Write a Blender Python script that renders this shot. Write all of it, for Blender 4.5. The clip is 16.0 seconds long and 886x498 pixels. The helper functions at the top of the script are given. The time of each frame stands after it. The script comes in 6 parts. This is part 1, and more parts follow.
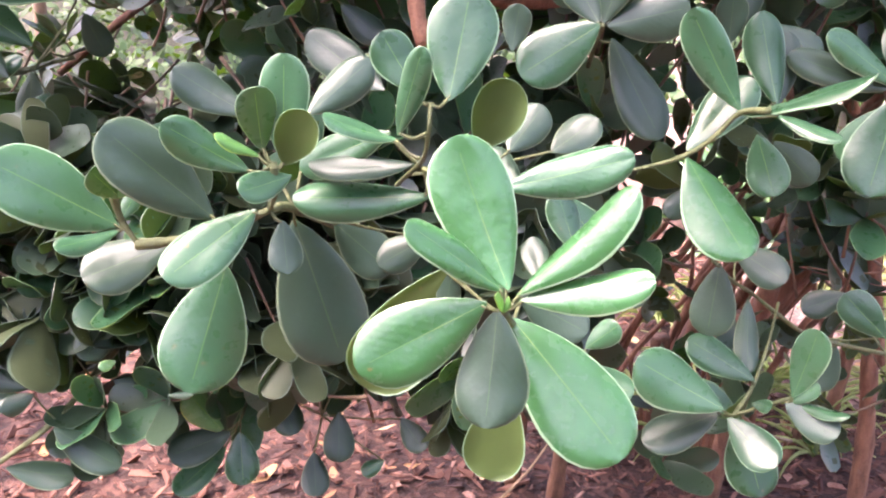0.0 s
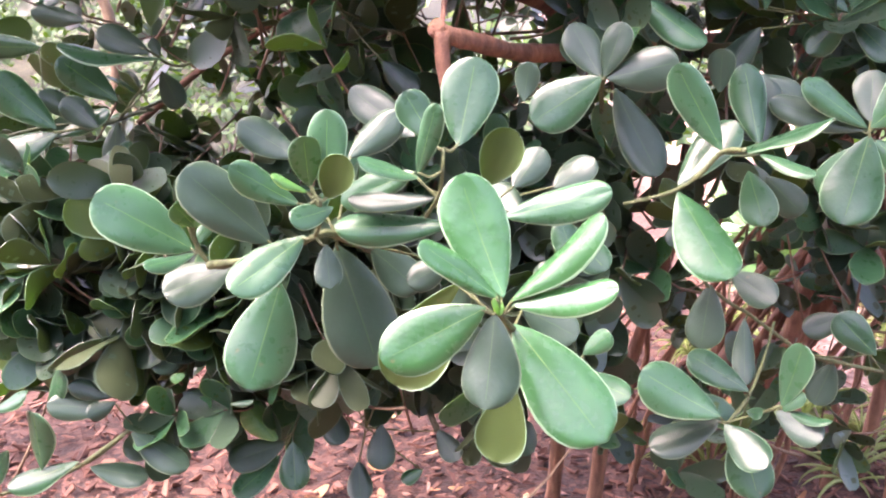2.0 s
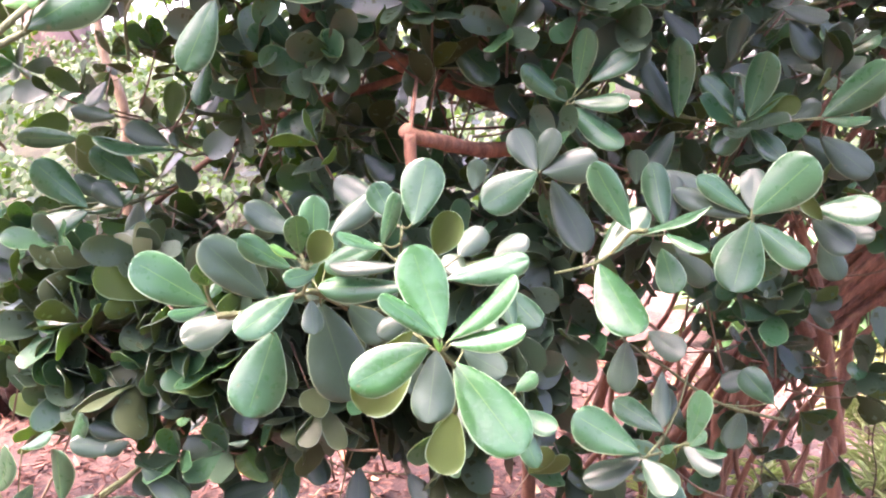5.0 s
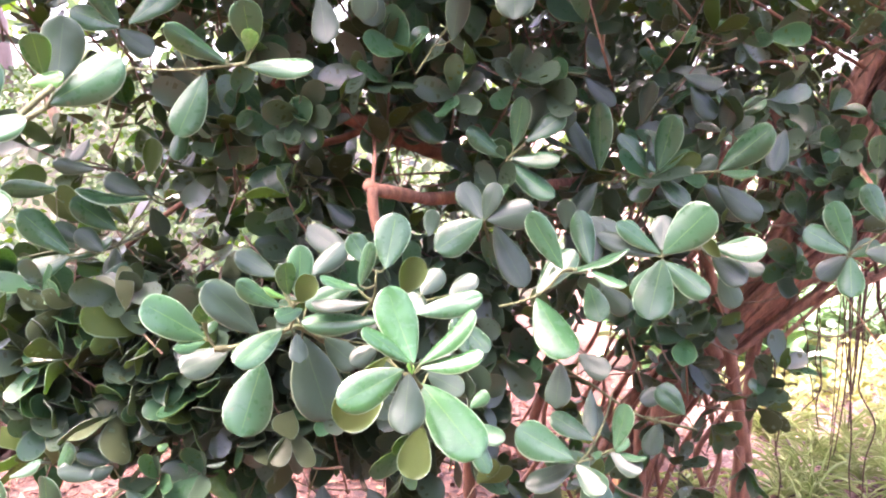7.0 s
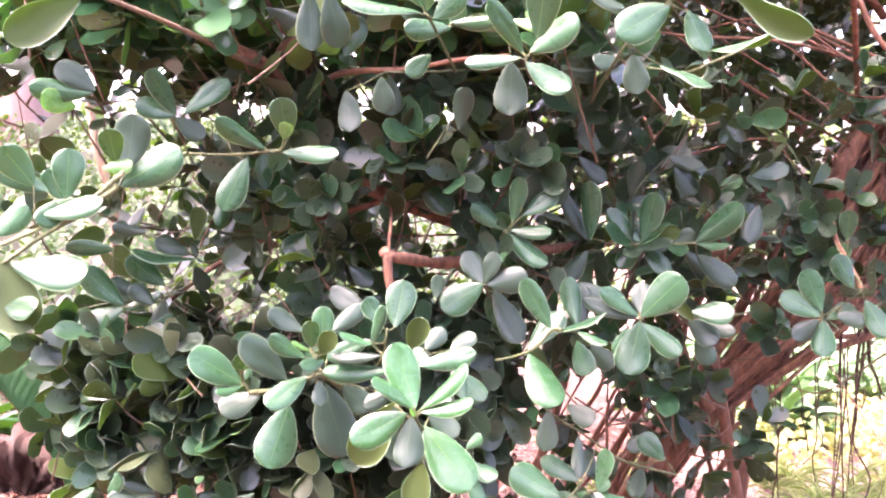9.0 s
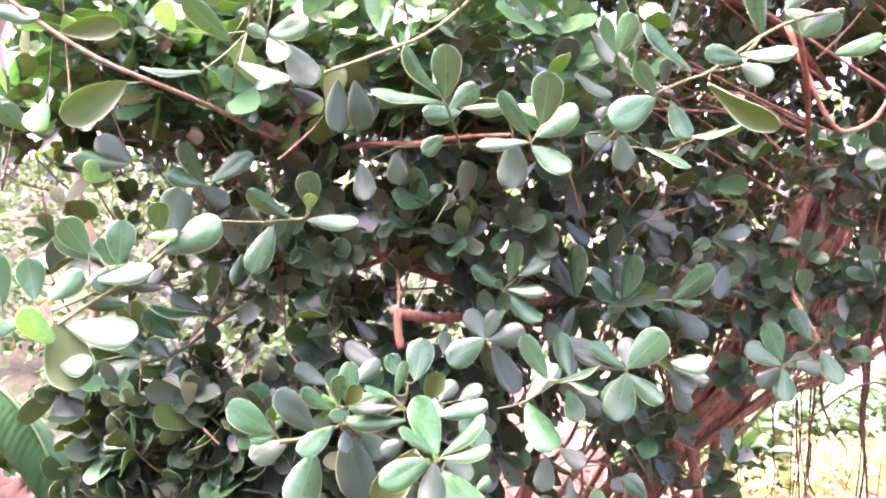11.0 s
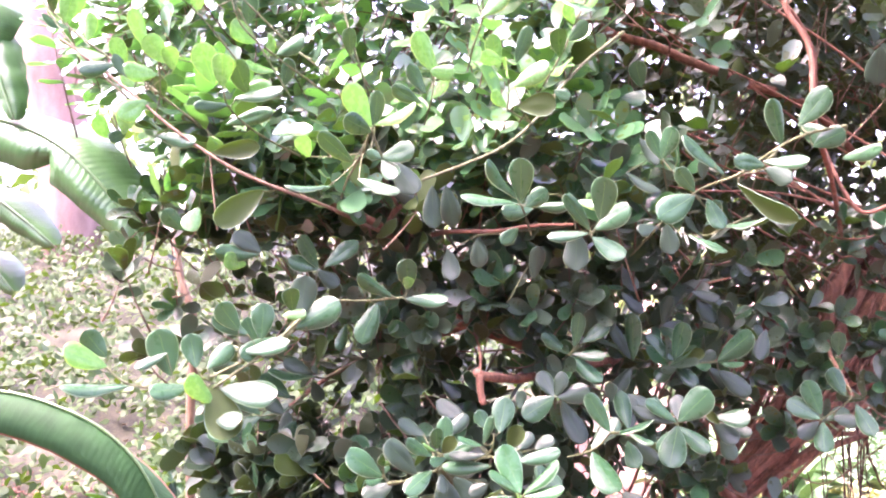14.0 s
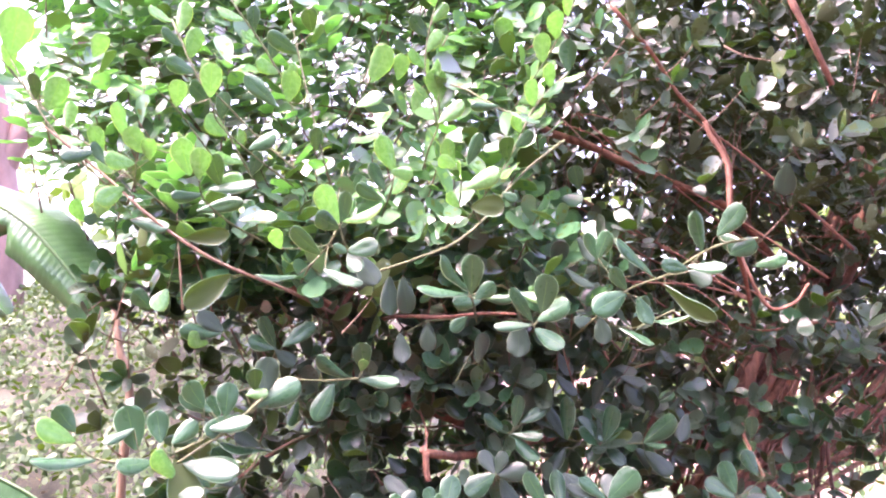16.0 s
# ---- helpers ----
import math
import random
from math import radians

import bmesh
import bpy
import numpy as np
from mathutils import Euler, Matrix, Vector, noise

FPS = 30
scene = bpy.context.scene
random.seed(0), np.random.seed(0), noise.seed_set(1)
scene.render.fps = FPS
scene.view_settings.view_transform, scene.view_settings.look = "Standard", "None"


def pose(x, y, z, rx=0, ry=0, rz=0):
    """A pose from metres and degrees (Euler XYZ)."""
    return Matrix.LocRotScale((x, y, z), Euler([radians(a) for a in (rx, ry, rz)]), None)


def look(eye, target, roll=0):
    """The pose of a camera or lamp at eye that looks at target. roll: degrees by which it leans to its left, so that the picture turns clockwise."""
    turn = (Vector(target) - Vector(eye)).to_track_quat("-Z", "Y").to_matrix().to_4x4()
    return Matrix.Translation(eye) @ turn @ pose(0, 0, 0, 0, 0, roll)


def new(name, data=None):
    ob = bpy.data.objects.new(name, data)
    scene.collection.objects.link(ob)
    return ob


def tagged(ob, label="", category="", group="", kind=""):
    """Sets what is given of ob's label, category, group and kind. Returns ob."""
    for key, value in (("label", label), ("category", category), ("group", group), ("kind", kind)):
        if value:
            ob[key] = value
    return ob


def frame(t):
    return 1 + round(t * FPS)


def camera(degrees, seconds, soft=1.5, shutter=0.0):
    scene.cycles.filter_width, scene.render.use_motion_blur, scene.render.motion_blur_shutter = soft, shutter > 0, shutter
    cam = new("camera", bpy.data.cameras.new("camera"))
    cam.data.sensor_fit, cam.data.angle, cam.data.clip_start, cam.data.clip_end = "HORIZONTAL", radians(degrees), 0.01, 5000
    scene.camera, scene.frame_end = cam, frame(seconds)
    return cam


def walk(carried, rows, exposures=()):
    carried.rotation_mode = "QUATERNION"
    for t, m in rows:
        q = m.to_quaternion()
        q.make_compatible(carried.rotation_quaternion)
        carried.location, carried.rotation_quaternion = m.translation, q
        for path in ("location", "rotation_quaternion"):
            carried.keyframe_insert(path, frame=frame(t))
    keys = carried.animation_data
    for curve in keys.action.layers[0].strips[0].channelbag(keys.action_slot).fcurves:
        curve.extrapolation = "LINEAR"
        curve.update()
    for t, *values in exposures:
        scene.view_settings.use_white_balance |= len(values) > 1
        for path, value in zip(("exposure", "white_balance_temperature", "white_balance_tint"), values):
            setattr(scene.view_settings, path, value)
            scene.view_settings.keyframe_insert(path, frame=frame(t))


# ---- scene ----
cam = camera(54.4, 16.0, soft=2.1)
PATH = [
    (0, (0.01, 0.008, 1.108), (-0.022, 1.912, 0.495), 0.5),
    (0.5, (0.005, -0.019, 1.114), (-0.034, 1.89, 0.518), 0.6),
    (1, (0.005, -0.033, 1.117), (-0.048, 1.881, 0.538), -0.1),
    (1.5, (0.022, -0.061, 1.123), (-0.075, 1.858, 0.568), -0.4),
    (2, (0.045, -0.109, 1.129), (-0.116, 1.814, 0.603), -0.7),
    (2.5, (0.067, -0.142, 1.134), (-0.133, 1.783, 0.632), -0.6),
    (3, (0.085, -0.169, 1.143), (-0.141, 1.759, 0.665), -0.9),
    (3.2, (0.088, -0.182, 1.148), (-0.143, 1.749, 0.681), -1.2),
    (5.3, (0.098, -0.332, 1.159), (-0.029, 1.636, 0.822), 0.0),
    (5.5, (0.09, -0.353, 1.17), (-0.016, 1.616, 0.834), -0.1),
    (6, (0.069, -0.403, 1.184), (0.017, 1.571, 0.871), 0.5),
    (6.5, (0.063, -0.442, 1.191), (0.054, 1.536, 0.899), 0.1),
    (7, (0.061, -0.473, 1.196), (0.082, 1.509, 0.922), -0.0),
    (7.5, (0.05, -0.508, 1.21), (0.082, 1.476, 0.954), 0.4),
    (8, (0.07, -0.552, 1.222), (0.102, 1.435, 0.998), 0.1),
    (8.5, (0.086, -0.601, 1.234), (0.074, 1.39, 1.044), 0.3),
    (9, (0.098, -0.659, 1.244), (0.052, 1.334, 1.078), 0.7),
    (9.2, (0.101, -0.677, 1.245), (0.046, 1.316, 1.087), 0.6),
    (11.3, (-0.033, -0.828, 1.296), (0.066, 1.168, 1.241), 1.0),
    (11.5, (-0.055, -0.848, 1.301), (0.064, 1.148, 1.257), 1.0),
    (12, (-0.09, -0.908, 1.307), (0.047, 1.087, 1.302), 1.0),
    (12.5, (-0.103, -0.966, 1.314), (-0.008, 1.032, 1.342), 0.3),
    (13, (-0.09, -1.011, 1.323), (-0.052, 0.988, 1.374), 0.2),
    (13.5, (-0.061, -1.055, 1.332), (-0.074, 0.944, 1.389), 0.4),
    (14, (-0.055, -1.106, 1.337), (-0.115, 0.893, 1.39), 0.2),
    (14.5, (-0.066, -1.155, 1.349), (-0.161, 0.842, 1.412), 1.4),
    (15, (-0.071, -1.185, 1.361), (-0.152, 0.811, 1.465), 1.3),
    (15.5, (-0.096, -1.227, 1.371), (-0.064, 0.766, 1.532), 1.1),
    (16, (-0.115, -1.258, 1.376), (-0.008, 0.728, 1.584), 1.7),
]
walk(cam, [(t, look(eye, target, roll)) for t, eye, target, roll in PATH],
     [(0, 3.75, 6950, 31), (3, 3.95, 7000, 33), (8, 4.32, 7100, 40), (12, 4.48, 6950, 47), (16, 3.98, 6750, 50)])

# ---------------------------------------------------------------- light
SUN_HIGH, SUN_TURN = radians(66), radians(-95)
world = bpy.data.worlds.new("sky")
scene.world = world
world.use_nodes = True
wn = world.node_tree
sky = wn.nodes.new("ShaderNodeTexSky")
sky.sky_type = "NISHITA"
sky.sun_disc = False
sky.sun_elevation = SUN_HIGH
sky.sun_rotation = SUN_TURN
sky.air_density, sky.dust_density, sky.ozone_density = 0.7, 6.0, 1.0
wn.nodes["Background"].inputs["Strength"].default_value = 0.165
wn.links.new(sky.outputs[0], wn.nodes["Background"].inputs["Color"])
sun = new("sun", bpy.data.lights.new("sun", "SUN"))
sun.data.energy = 1.15
sun.data.angle = radians(45)
sun.data.color = (1.0, 0.97, 0.94)
sun.matrix_basis = look((0, 0, 0), (-math.sin(SUN_TURN) * math.cos(SUN_HIGH), -math.cos(SUN_TURN) * math.cos(SUN_HIGH), -math.sin(SUN_HIGH)))
sun.location = (-2, -2, 9)

# ---------------------------------------------------------------- materials


class Nodes:
    """A short way to write a node material."""

    def __init__(self, name):
        self.mat = bpy.data.materials.new(name)
        self.mat.use_nodes = True
        self.tree = self.mat.node_tree
        self.bsdf = self.tree.nodes["Principled BSDF"]
        self.out = self.tree.nodes["Material Output"]

    def add(self, kind, ins=None, **props):
        n = self.tree.nodes.new(kind)
        if "operation" in props:
            n.operation = props["operation"]
        if "data_type" in props:
            n.data_type, n.blend_type = props["data_type"], props["blend_type"]
        if "attribute_name" in props:
            n.attribute_name = props["attribute_name"]
        for k, v in (ins or {}).items():
            self.put(n.inputs[k], v)
        return n

    def put(self, socket, v):
        if isinstance(v, bpy.types.NodeSocket):
            self.tree.links.new(v, socket)
        else:
            socket.default_value = v

    def math(self, op, a, b=0.0):
        return self.add("ShaderNodeMath", {0: a, 1: b}, operation=op).outputs[0]

    def noise(self, scale, detail=4.0, where=None, rough=0.55):
        ins = {"Scale": scale, "Detail": detail, "Roughness": rough}
        if where:
            ins["Vector"] = where
        return self.add("ShaderNodeTexNoise", ins).outputs[0]

    def ramp(self, fac, *stops):
        n = self.add("ShaderNodeValToRGB", {"Fac": fac})
        e = n.color_ramp.elements
        while len(e) < len(stops):
            e.new(0.5)
        for el, (p, c) in zip(e, stops):
            el.position, el.color = p, (*c, 1)
        return n.outputs[0]

    def mix(self, fac, a, b, how="MIX"):
        n = self.add("ShaderNodeMix", data_type="RGBA", blend_type=how)
        for k, v in ((0, fac), (6, a), (7, b)):
            self.put(n.inputs[k], (*v, 1) if isinstance(v, tuple) and len(v) == 3 else v)
        return n.outputs[2]

    def bump(self, height, strength, distance):
        return self.add("ShaderNodeBump", {"Height": height, "Strength": strength, "Distance": distance}).outputs[0]

    def set(self, **ins):
        for k, v in ins.items():
            k = k.replace("_", " ").title().replace("Ior", "IOR")
            if isinstance(v, tuple) and len(v) == 3:
                v = (*v, 1)
            self.put(self.bsdf.inputs[k], v)
        return self

    def through_light(self, amount, colour):
        t = self.add("ShaderNodeBsdfTranslucent", {"Color": (*colour, 1)})
        m = self.add("ShaderNodeMixShader", {0: amount, 1: self.bsdf.outputs[0], 2: t.outputs[0]})
        self.tree.links.new(m.outputs[0], self.out.inputs[0])
        return self


def leaf_material(name, dark, light, rough, veins, glow, gloss=0.5, amount=0.3, spots=True, heel=None):
    m = Nodes(name)
    pick = m.math("FRACT", m.math("ADD", m.add("ShaderNodeObjectInfo").outputs["Random"], m.add("ShaderNodeNewGeometry").outputs["Random Per Island"]))
    place = m.add("ShaderNodeNewGeometry").outputs["Position"]
    cloud = m.noise(38.0, 3.0, place)
    grain = m.noise(420.0, 3.0, place)
    tone = m.math("ADD", m.math("MULTIPLY", pick, 0.65), m.math("MULTIPLY", cloud, 0.45))
    colour = m.ramp(tone, (0.15, dark), (0.9, light))
    colour = m.mix(m.math("MULTIPLY", grain, 0.25), colour, tuple(c * 0.55 for c in dark))
    if spots:
        worn = m.ramp(m.noise(95.0, 2.0, place), (0.73, (0, 0, 0)), (0.77, (1, 1, 1)))
        colour = m.mix(m.math("MULTIPLY", worn, 0.45), colour, (0.16, 0.10, 0.045))
    height = m.noise(160.0, 2.0, place)
    if heel:
        along = m.add("ShaderNodeSeparateXYZ", {0: m.add("ShaderNodeTexCoord").outputs["Object"]}).outputs[1]
        colour = m.mix(m.ramp(along, (0.02, (1, 1, 1)), (0.18, (0.45, 0.45, 0.45)), (0.6, (0, 0, 0))), colour, heel)
    if veins:
        at = m.add("ShaderNodeSeparateXYZ", {0: m.add("ShaderNodeTexCoord").outputs["Object"]})
        slant = m.math("SUBTRACT", at.outputs[1], m.math("MULTIPLY", m.math("ABSOLUTE", at.outputs[0]), 0.75))
        rib = m.math("SINE", m.math("ADD", m.math("MULTIPLY", slant, 75.0), m.math("MULTIPLY", cloud, 4.0)))
        height = m.math("ADD", height, m.math("MULTIPLY", rib, 0.05))
        line = m.ramp(rib, (0.80, (0, 0, 0)), (1.0, (1, 1, 1)))
        colour = m.mix(m.math("MULTIPLY", line, 0.07), colour, light)
        heart = m.ramp(m.math("ADD", m.math("MULTIPLY", m.math("ABSOLUTE", at.outputs[0]), 5.0), at.outputs[1]), (0.05, (1, 1, 1)), (0.45, (0, 0, 0)))
        colour = m.mix(m.math("MULTIPLY", heart, 0.28), colour, tuple(c * 1.6 + 0.02 for c in light))
        fleck = m.ramp(m.noise(210.0, 3.0, place), (0.60, (0, 0, 0)), (0.72, (1, 1, 1)))
        colour = m.mix(m.math("MULTIPLY", fleck, 0.22), colour, tuple(c * 1.25 + 0.02 for c in light))
    r = m.math("ADD", m.math("MULTIPLY", m.noise(85.0, 3.0, place), 0.22), rough - 0.11)
    soft = m.noise(34.0, 3.0, place)
    m.set(base_color=colour, roughness=r, normal=m.add("ShaderNodeBump", {"Height": soft, "Strength": 0.22, "Distance": 0.005, "Normal": m.bump(height, 0.25, 0.0012)}).outputs[0])
    m.bsdf.inputs["Specular IOR Level"].default_value = gloss
    return m.through_light(amount, glow).mat


TOP, UNDER, RIM, RIB = {}, {}, {}, {}
# brighter, glossier copies of the leaf colours: the crown's light is put into them
CROWN_LIT = {"n": leaf_material("crown_lit_leaf", (0.024, 0.088, 0.036), (0.064, 0.205, 0.085), 0.20, False, (0.28, 0.62, 0.30), 1.0, 0.2),
         "y": leaf_material("crown_lit_yellow_leaf", (0.050, 0.16, 0.050), (0.10, 0.27, 0.10), 0.22, False, (0.32, 0.74, 0.34), 1.0, 0.26, spots=False)}
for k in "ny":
    shine = CROWN_LIT[k].node_tree.nodes["Principled BSDF"].inputs
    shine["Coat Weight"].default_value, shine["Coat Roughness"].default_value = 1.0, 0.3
for v in (True, False):
    w = "" if v else "_small"
    TOP["n", v] = leaf_material("leaf_green" + w, (0.012, 0.043, 0.021), (0.034, 0.108, 0.052), 0.30, v, (0.30, 0.60, 0.22), 0.50 if v else 0.6, 0.16 if v else 0.26)
    # kind d: grey-green dark leaves; where leaves lie shaded, it carries the shade
    TOP["d", v] = leaf_material("leaf_dark" + w, *(((0.015, 0.034, 0.023), (0.032, 0.066, 0.044)) if v else ((0.022, 0.045, 0.028), (0.044, 0.082, 0.051))), 0.36 if v else 0.31, v, (0.26, 0.40, 0.18), 0.46 if v else 0.65, amount=0.2 if v else 0.34)
    # kind y: young leaves, and crown leaves with backlight put into their colour
    TOP["y", v] = leaf_material("leaf_young_lit" + w, (0.060, 0.17, 0.050), (0.115, 0.275, 0.10), 0.27, v, (0.42, 0.78, 0.32), 0.85, amount=0.3, spots=False)
    UNDER["n", v] = leaf_material("leaf_underside" + w, (0.036, 0.063, 0.017), (0.063, 0.098, 0.030), 0.5, False, (0.34, 0.52, 0.10), 0.3, 0.26)
    UNDER["d", v] = leaf_material("leaf_underside_dark" + w, (0.028, 0.042, 0.019), (0.050, 0.070, 0.032), 0.55, False, (0.22, 0.32, 0.06), 0.3, amount=0.2)
    UNDER["y", v] = leaf_material("leaf_underside_young_lit" + w, (0.10, 0.24, 0.05), (0.16, 0.33, 0.08), 0.5, False, (0.42, 0.80, 0.26), 0.3, amount=0.42, spots=False)
RIM["n"] = leaf_material("leaf_margin", (0.17, 0.31, 0.19), (0.30, 0.45, 0.30), 0.36, False, (0.4, 0.6, 0.25))
RIM["d"] = leaf_material("leaf_margin_dark", (0.09, 0.14, 0.09), (0.17, 0.23, 0.15), 0.4, False, (0.3, 0.4, 0.15))
RIM["y"] = leaf_material("leaf_margin_young_lit", (0.30, 0.48, 0.12), (0.42, 0.58, 0.2), 0.4, False, (0.6, 0.9, 0.2))
FILL_RIM = {"n": leaf_material("small_margin", (0.075, 0.15, 0.075), (0.13, 0.23, 0.12), 0.4, False, (0.5, 0.7, 0.25)),
            "d": leaf_material("small_margin_dark", (0.045, 0.08, 0.055), (0.075, 0.12, 0.085), 0.4, False, (0.3, 0.4, 0.15)),
            "y": leaf_material("small_margin_young_lit", (0.15, 0.30, 0.07), (0.24, 0.42, 0.12), 0.4, False, (0.6, 0.9, 0.3))}
RIB["n"] = leaf_material("leaf_midrib", (0.030, 0.090, 0.034), (0.062, 0.165, 0.064), 0.34, False, (0.4, 0.7, 0.15), spots=False, heel=(0.26, 0.34, 0.13))
RIB["d"] = leaf_material("leaf_midrib_dark", (0.030, 0.052, 0.038), (0.056, 0.090, 0.064), 0.36, False, (0.2, 0.4, 0.1), spots=False, heel=(0.15, 0.16, 0.09))
RIB["y"] = leaf_material("leaf_midrib_young_lit", (0.10, 0.23, 0.05), (0.16, 0.33, 0.09), 0.4, False, (0.5, 0.9, 0.15), spots=False, heel=(0.34, 0.44, 0.15))

TOP["v", True] = leaf_material("leaf_fresh_green", (0.016, 0.068, 0.023), (0.040, 0.144, 0.054), 0.26, True, (0.32, 0.66, 0.26), 0.62, 0.2)
UNDER["v", True], RIM["v"], RIB["v"] = UNDER["n", True], RIM["n"], RIB["n"]


def bark_material(name, dark, light, scale, rough=0.75):
    m = Nodes(name)
    place = m.add("ShaderNodeNewGeometry").outputs["Position"]
    long = m.add("ShaderNodeMapping", {"Vector": place, "Scale": (1.0, 1.0, 0.3)}).outputs[0]
    big, fine = m.noise(scale, 4.0, long), m.noise(scale * 7, 4.0, place)
    colour = m.ramp(m.math("ADD", m.math("MULTIPLY", big, 0.7), m.math("MULTIPLY", fine, 0.3)), (0.3, dark), (0.68, light))
    worn = m.ramp(m.noise(scale * 0.6, 3.0, place), (0.62, (0, 0, 0)), (0.72, (1, 1, 1)))
    colour = m.mix(m.math("MULTIPLY", worn, 0.3), colour, tuple(0.5 * c + 0.10 for c in light))
    m.set(base_color=colour, roughness=rough, normal=m.bump(m.math("ADD", big, m.math("MULTIPLY", fine, 0.4)), 0.9, 0.006))
    return m.mat


BARK = bark_material("reddish_bark", (0.075, 0.032, 0.020), (0.33, 0.155, 0.095), 60.0)
TWIG = bark_material("brown_twig", (0.085, 0.052, 0.030), (0.22, 0.145, 0.090), 90.0, 0.6)
SHOOT = bark_material("green_shoot", (0.055, 0.08, 0.028), (0.13, 0.15, 0.06), 120.0, 0.5)
ROOT = bark_material("aerial_root", (0.036, 0.018, 0.013), (0.12, 0.056, 0.038), 80.0)
PINK = bark_material("pale_pink_bark", (0.14, 0.078, 0.064), (0.25, 0.155, 0.132), 9.0, 0.6)
STUMP = bark_material("stump_bark", (0.008, 0.003, 0.002), (0.042, 0.016, 0.011), 22.0, 0.95)


def mulch_material(name, stops):
    m = Nodes(name)
    place = m.add("ShaderNodeNewGeometry").outputs["Position"]
    pick = m.math("FRACT", m.math("ADD", m.add("ShaderNodeObjectInfo").outputs["Random"], m.add("ShaderNodeNewGeometry").outputs["Random Per Island"]))
    fine = m.noise(160.0, 4.0, place)
    colour = m.ramp(m.math("ADD", m.math("MULTIPLY", pick, 0.8), m.math("MULTIPLY", fine, 0.25)), *stops)
    m.set(base_color=colour, roughness=0.8, normal=m.bump(fine, 0.6, 0.003))
    return m.mat


CHIP = mulch_material("wood_chips", ((0.1, (0.024, 0.008, 0.006)), (0.35, (0.075, 0.026, 0.018)), (0.68, (0.125, 0.047, 0.031)), (0.88, (0.23, 0.105, 0.072)), (1.0, (0.42, 0.26, 0.21))))
# paler chips for the clearing, with the sunlight there put into the colour
LIT_CHIP = mulch_material("lit_chips", ((0.1, (0.09, 0.042, 0.034)), (0.5, (0.24, 0.145, 0.125)), (0.9, (0.42, 0.31, 0.28))))
FALLEN = mulch_material("fallen_leaves", ((0.1, (0.20, 0.08, 0.04)), (0.5, (0.34, 0.15, 0.06)), (0.9, (0.46, 0.30, 0.16))))

m = Nodes("mulch_soil")
place = m.add("ShaderNodeNewGeometry").outputs["Position"]
flake = m.add("ShaderNodeTexVoronoi", {"Vector": place, "Scale": 60.0}).outputs["Color"]
tone = m.math("ADD", m.math("MULTIPLY", flake, 0.6), m.math("MULTIPLY", m.noise(7.0, 5.0, place), 0.4))
mulch = m.ramp(tone, (0.2, (0.012, 0.004, 0.003)), (0.5, (0.045, 0.016, 0.011)), (0.8, (0.12, 0.054, 0.040)))
planted = m.ramp(tone, (0.2, (0.008, 0.010, 0.005)), (0.55, (0.026, 0.028, 0.013)), (0.8, (0.065, 0.058, 0.032)))
bed = m.add("ShaderNodeSeparateXYZ", {0: place}).outputs
side = m.math("SUBTRACT", m.math("MULTIPLY", bed[1], 1.0), m.math("ADD", 3.0, m.math("MAXIMUM", 0.0, m.math("MULTIPLY", m.math("ADD", bed[0], 0.9), 1.6))))
edge = m.ramp(m.math("ADD", side, m.math("MULTIPLY", m.noise(3.0, 3.0, place), 0.8)), (0.3, (0, 0, 0)), (0.6, (1, 1, 1)))
# soil paled by position to stand for sunlight on the open ground
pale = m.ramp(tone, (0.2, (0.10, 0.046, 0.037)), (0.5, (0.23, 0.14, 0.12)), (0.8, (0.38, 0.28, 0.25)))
lit_ground = m.ramp(m.math("ADD", m.math("MINIMUM", m.math("SUBTRACT", bed[0], 0.9), m.math("SUBTRACT", bed[1], 2.0)), m.math("MULTIPLY", m.noise(2.5, 3.0, place), 0.6)), (0.3, (0, 0, 0)), (0.7, (1, 1, 1)))
m.set(base_color=m.mix(lit_ground, m.mix(edge, mulch, planted), pale), roughness=0.9,
      normal=m.bump(m.math("ADD", flake, m.noise(90.0, 3.0, place)), 0.8, 0.012))
SOIL = m.mat

# strap and broad leaf greens raised: sunlight in the clearing is in the colour
GRASSY = leaf_material("strap_leaf_green", (0.22, 0.30, 0.09), (0.40, 0.47, 0.20), 0.45, False, (0.5, 0.65, 0.2))
CREAM = leaf_material("strap_leaf_cream", (0.42, 0.42, 0.22), (0.62, 0.60, 0.36), 0.45, False, (0.7, 0.7, 0.3), spots=False)
LILY = leaf_material("broad_leaf_green", (0.045, 0.125, 0.045), (0.17, 0.32, 0.14), 0.30, False, (0.4, 0.6, 0.25), 0.9, 0.22)
COVER = leaf_material("ground_cover_leaf", (0.009, 0.030, 0.011), (0.045, 0.090, 0.032), 0.55, False, (0.35, 0.5, 0.1), 0.28)
# own yellow-green, paled further so that the sun is in the colour
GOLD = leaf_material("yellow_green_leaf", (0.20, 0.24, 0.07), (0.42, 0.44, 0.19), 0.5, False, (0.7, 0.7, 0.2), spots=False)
FERN = leaf_material("blue_green_leaf", (0.07, 0.16, 0.08), (0.17, 0.30, 0.17), 0.45, False, (0.4, 0.6, 0.3), spots=False)
FAR = leaf_material("far_foliage", (0.05, 0.11, 0.03), (0.20, 0.30, 0.08), 0.5, False, (0.45, 0.65, 0.12))


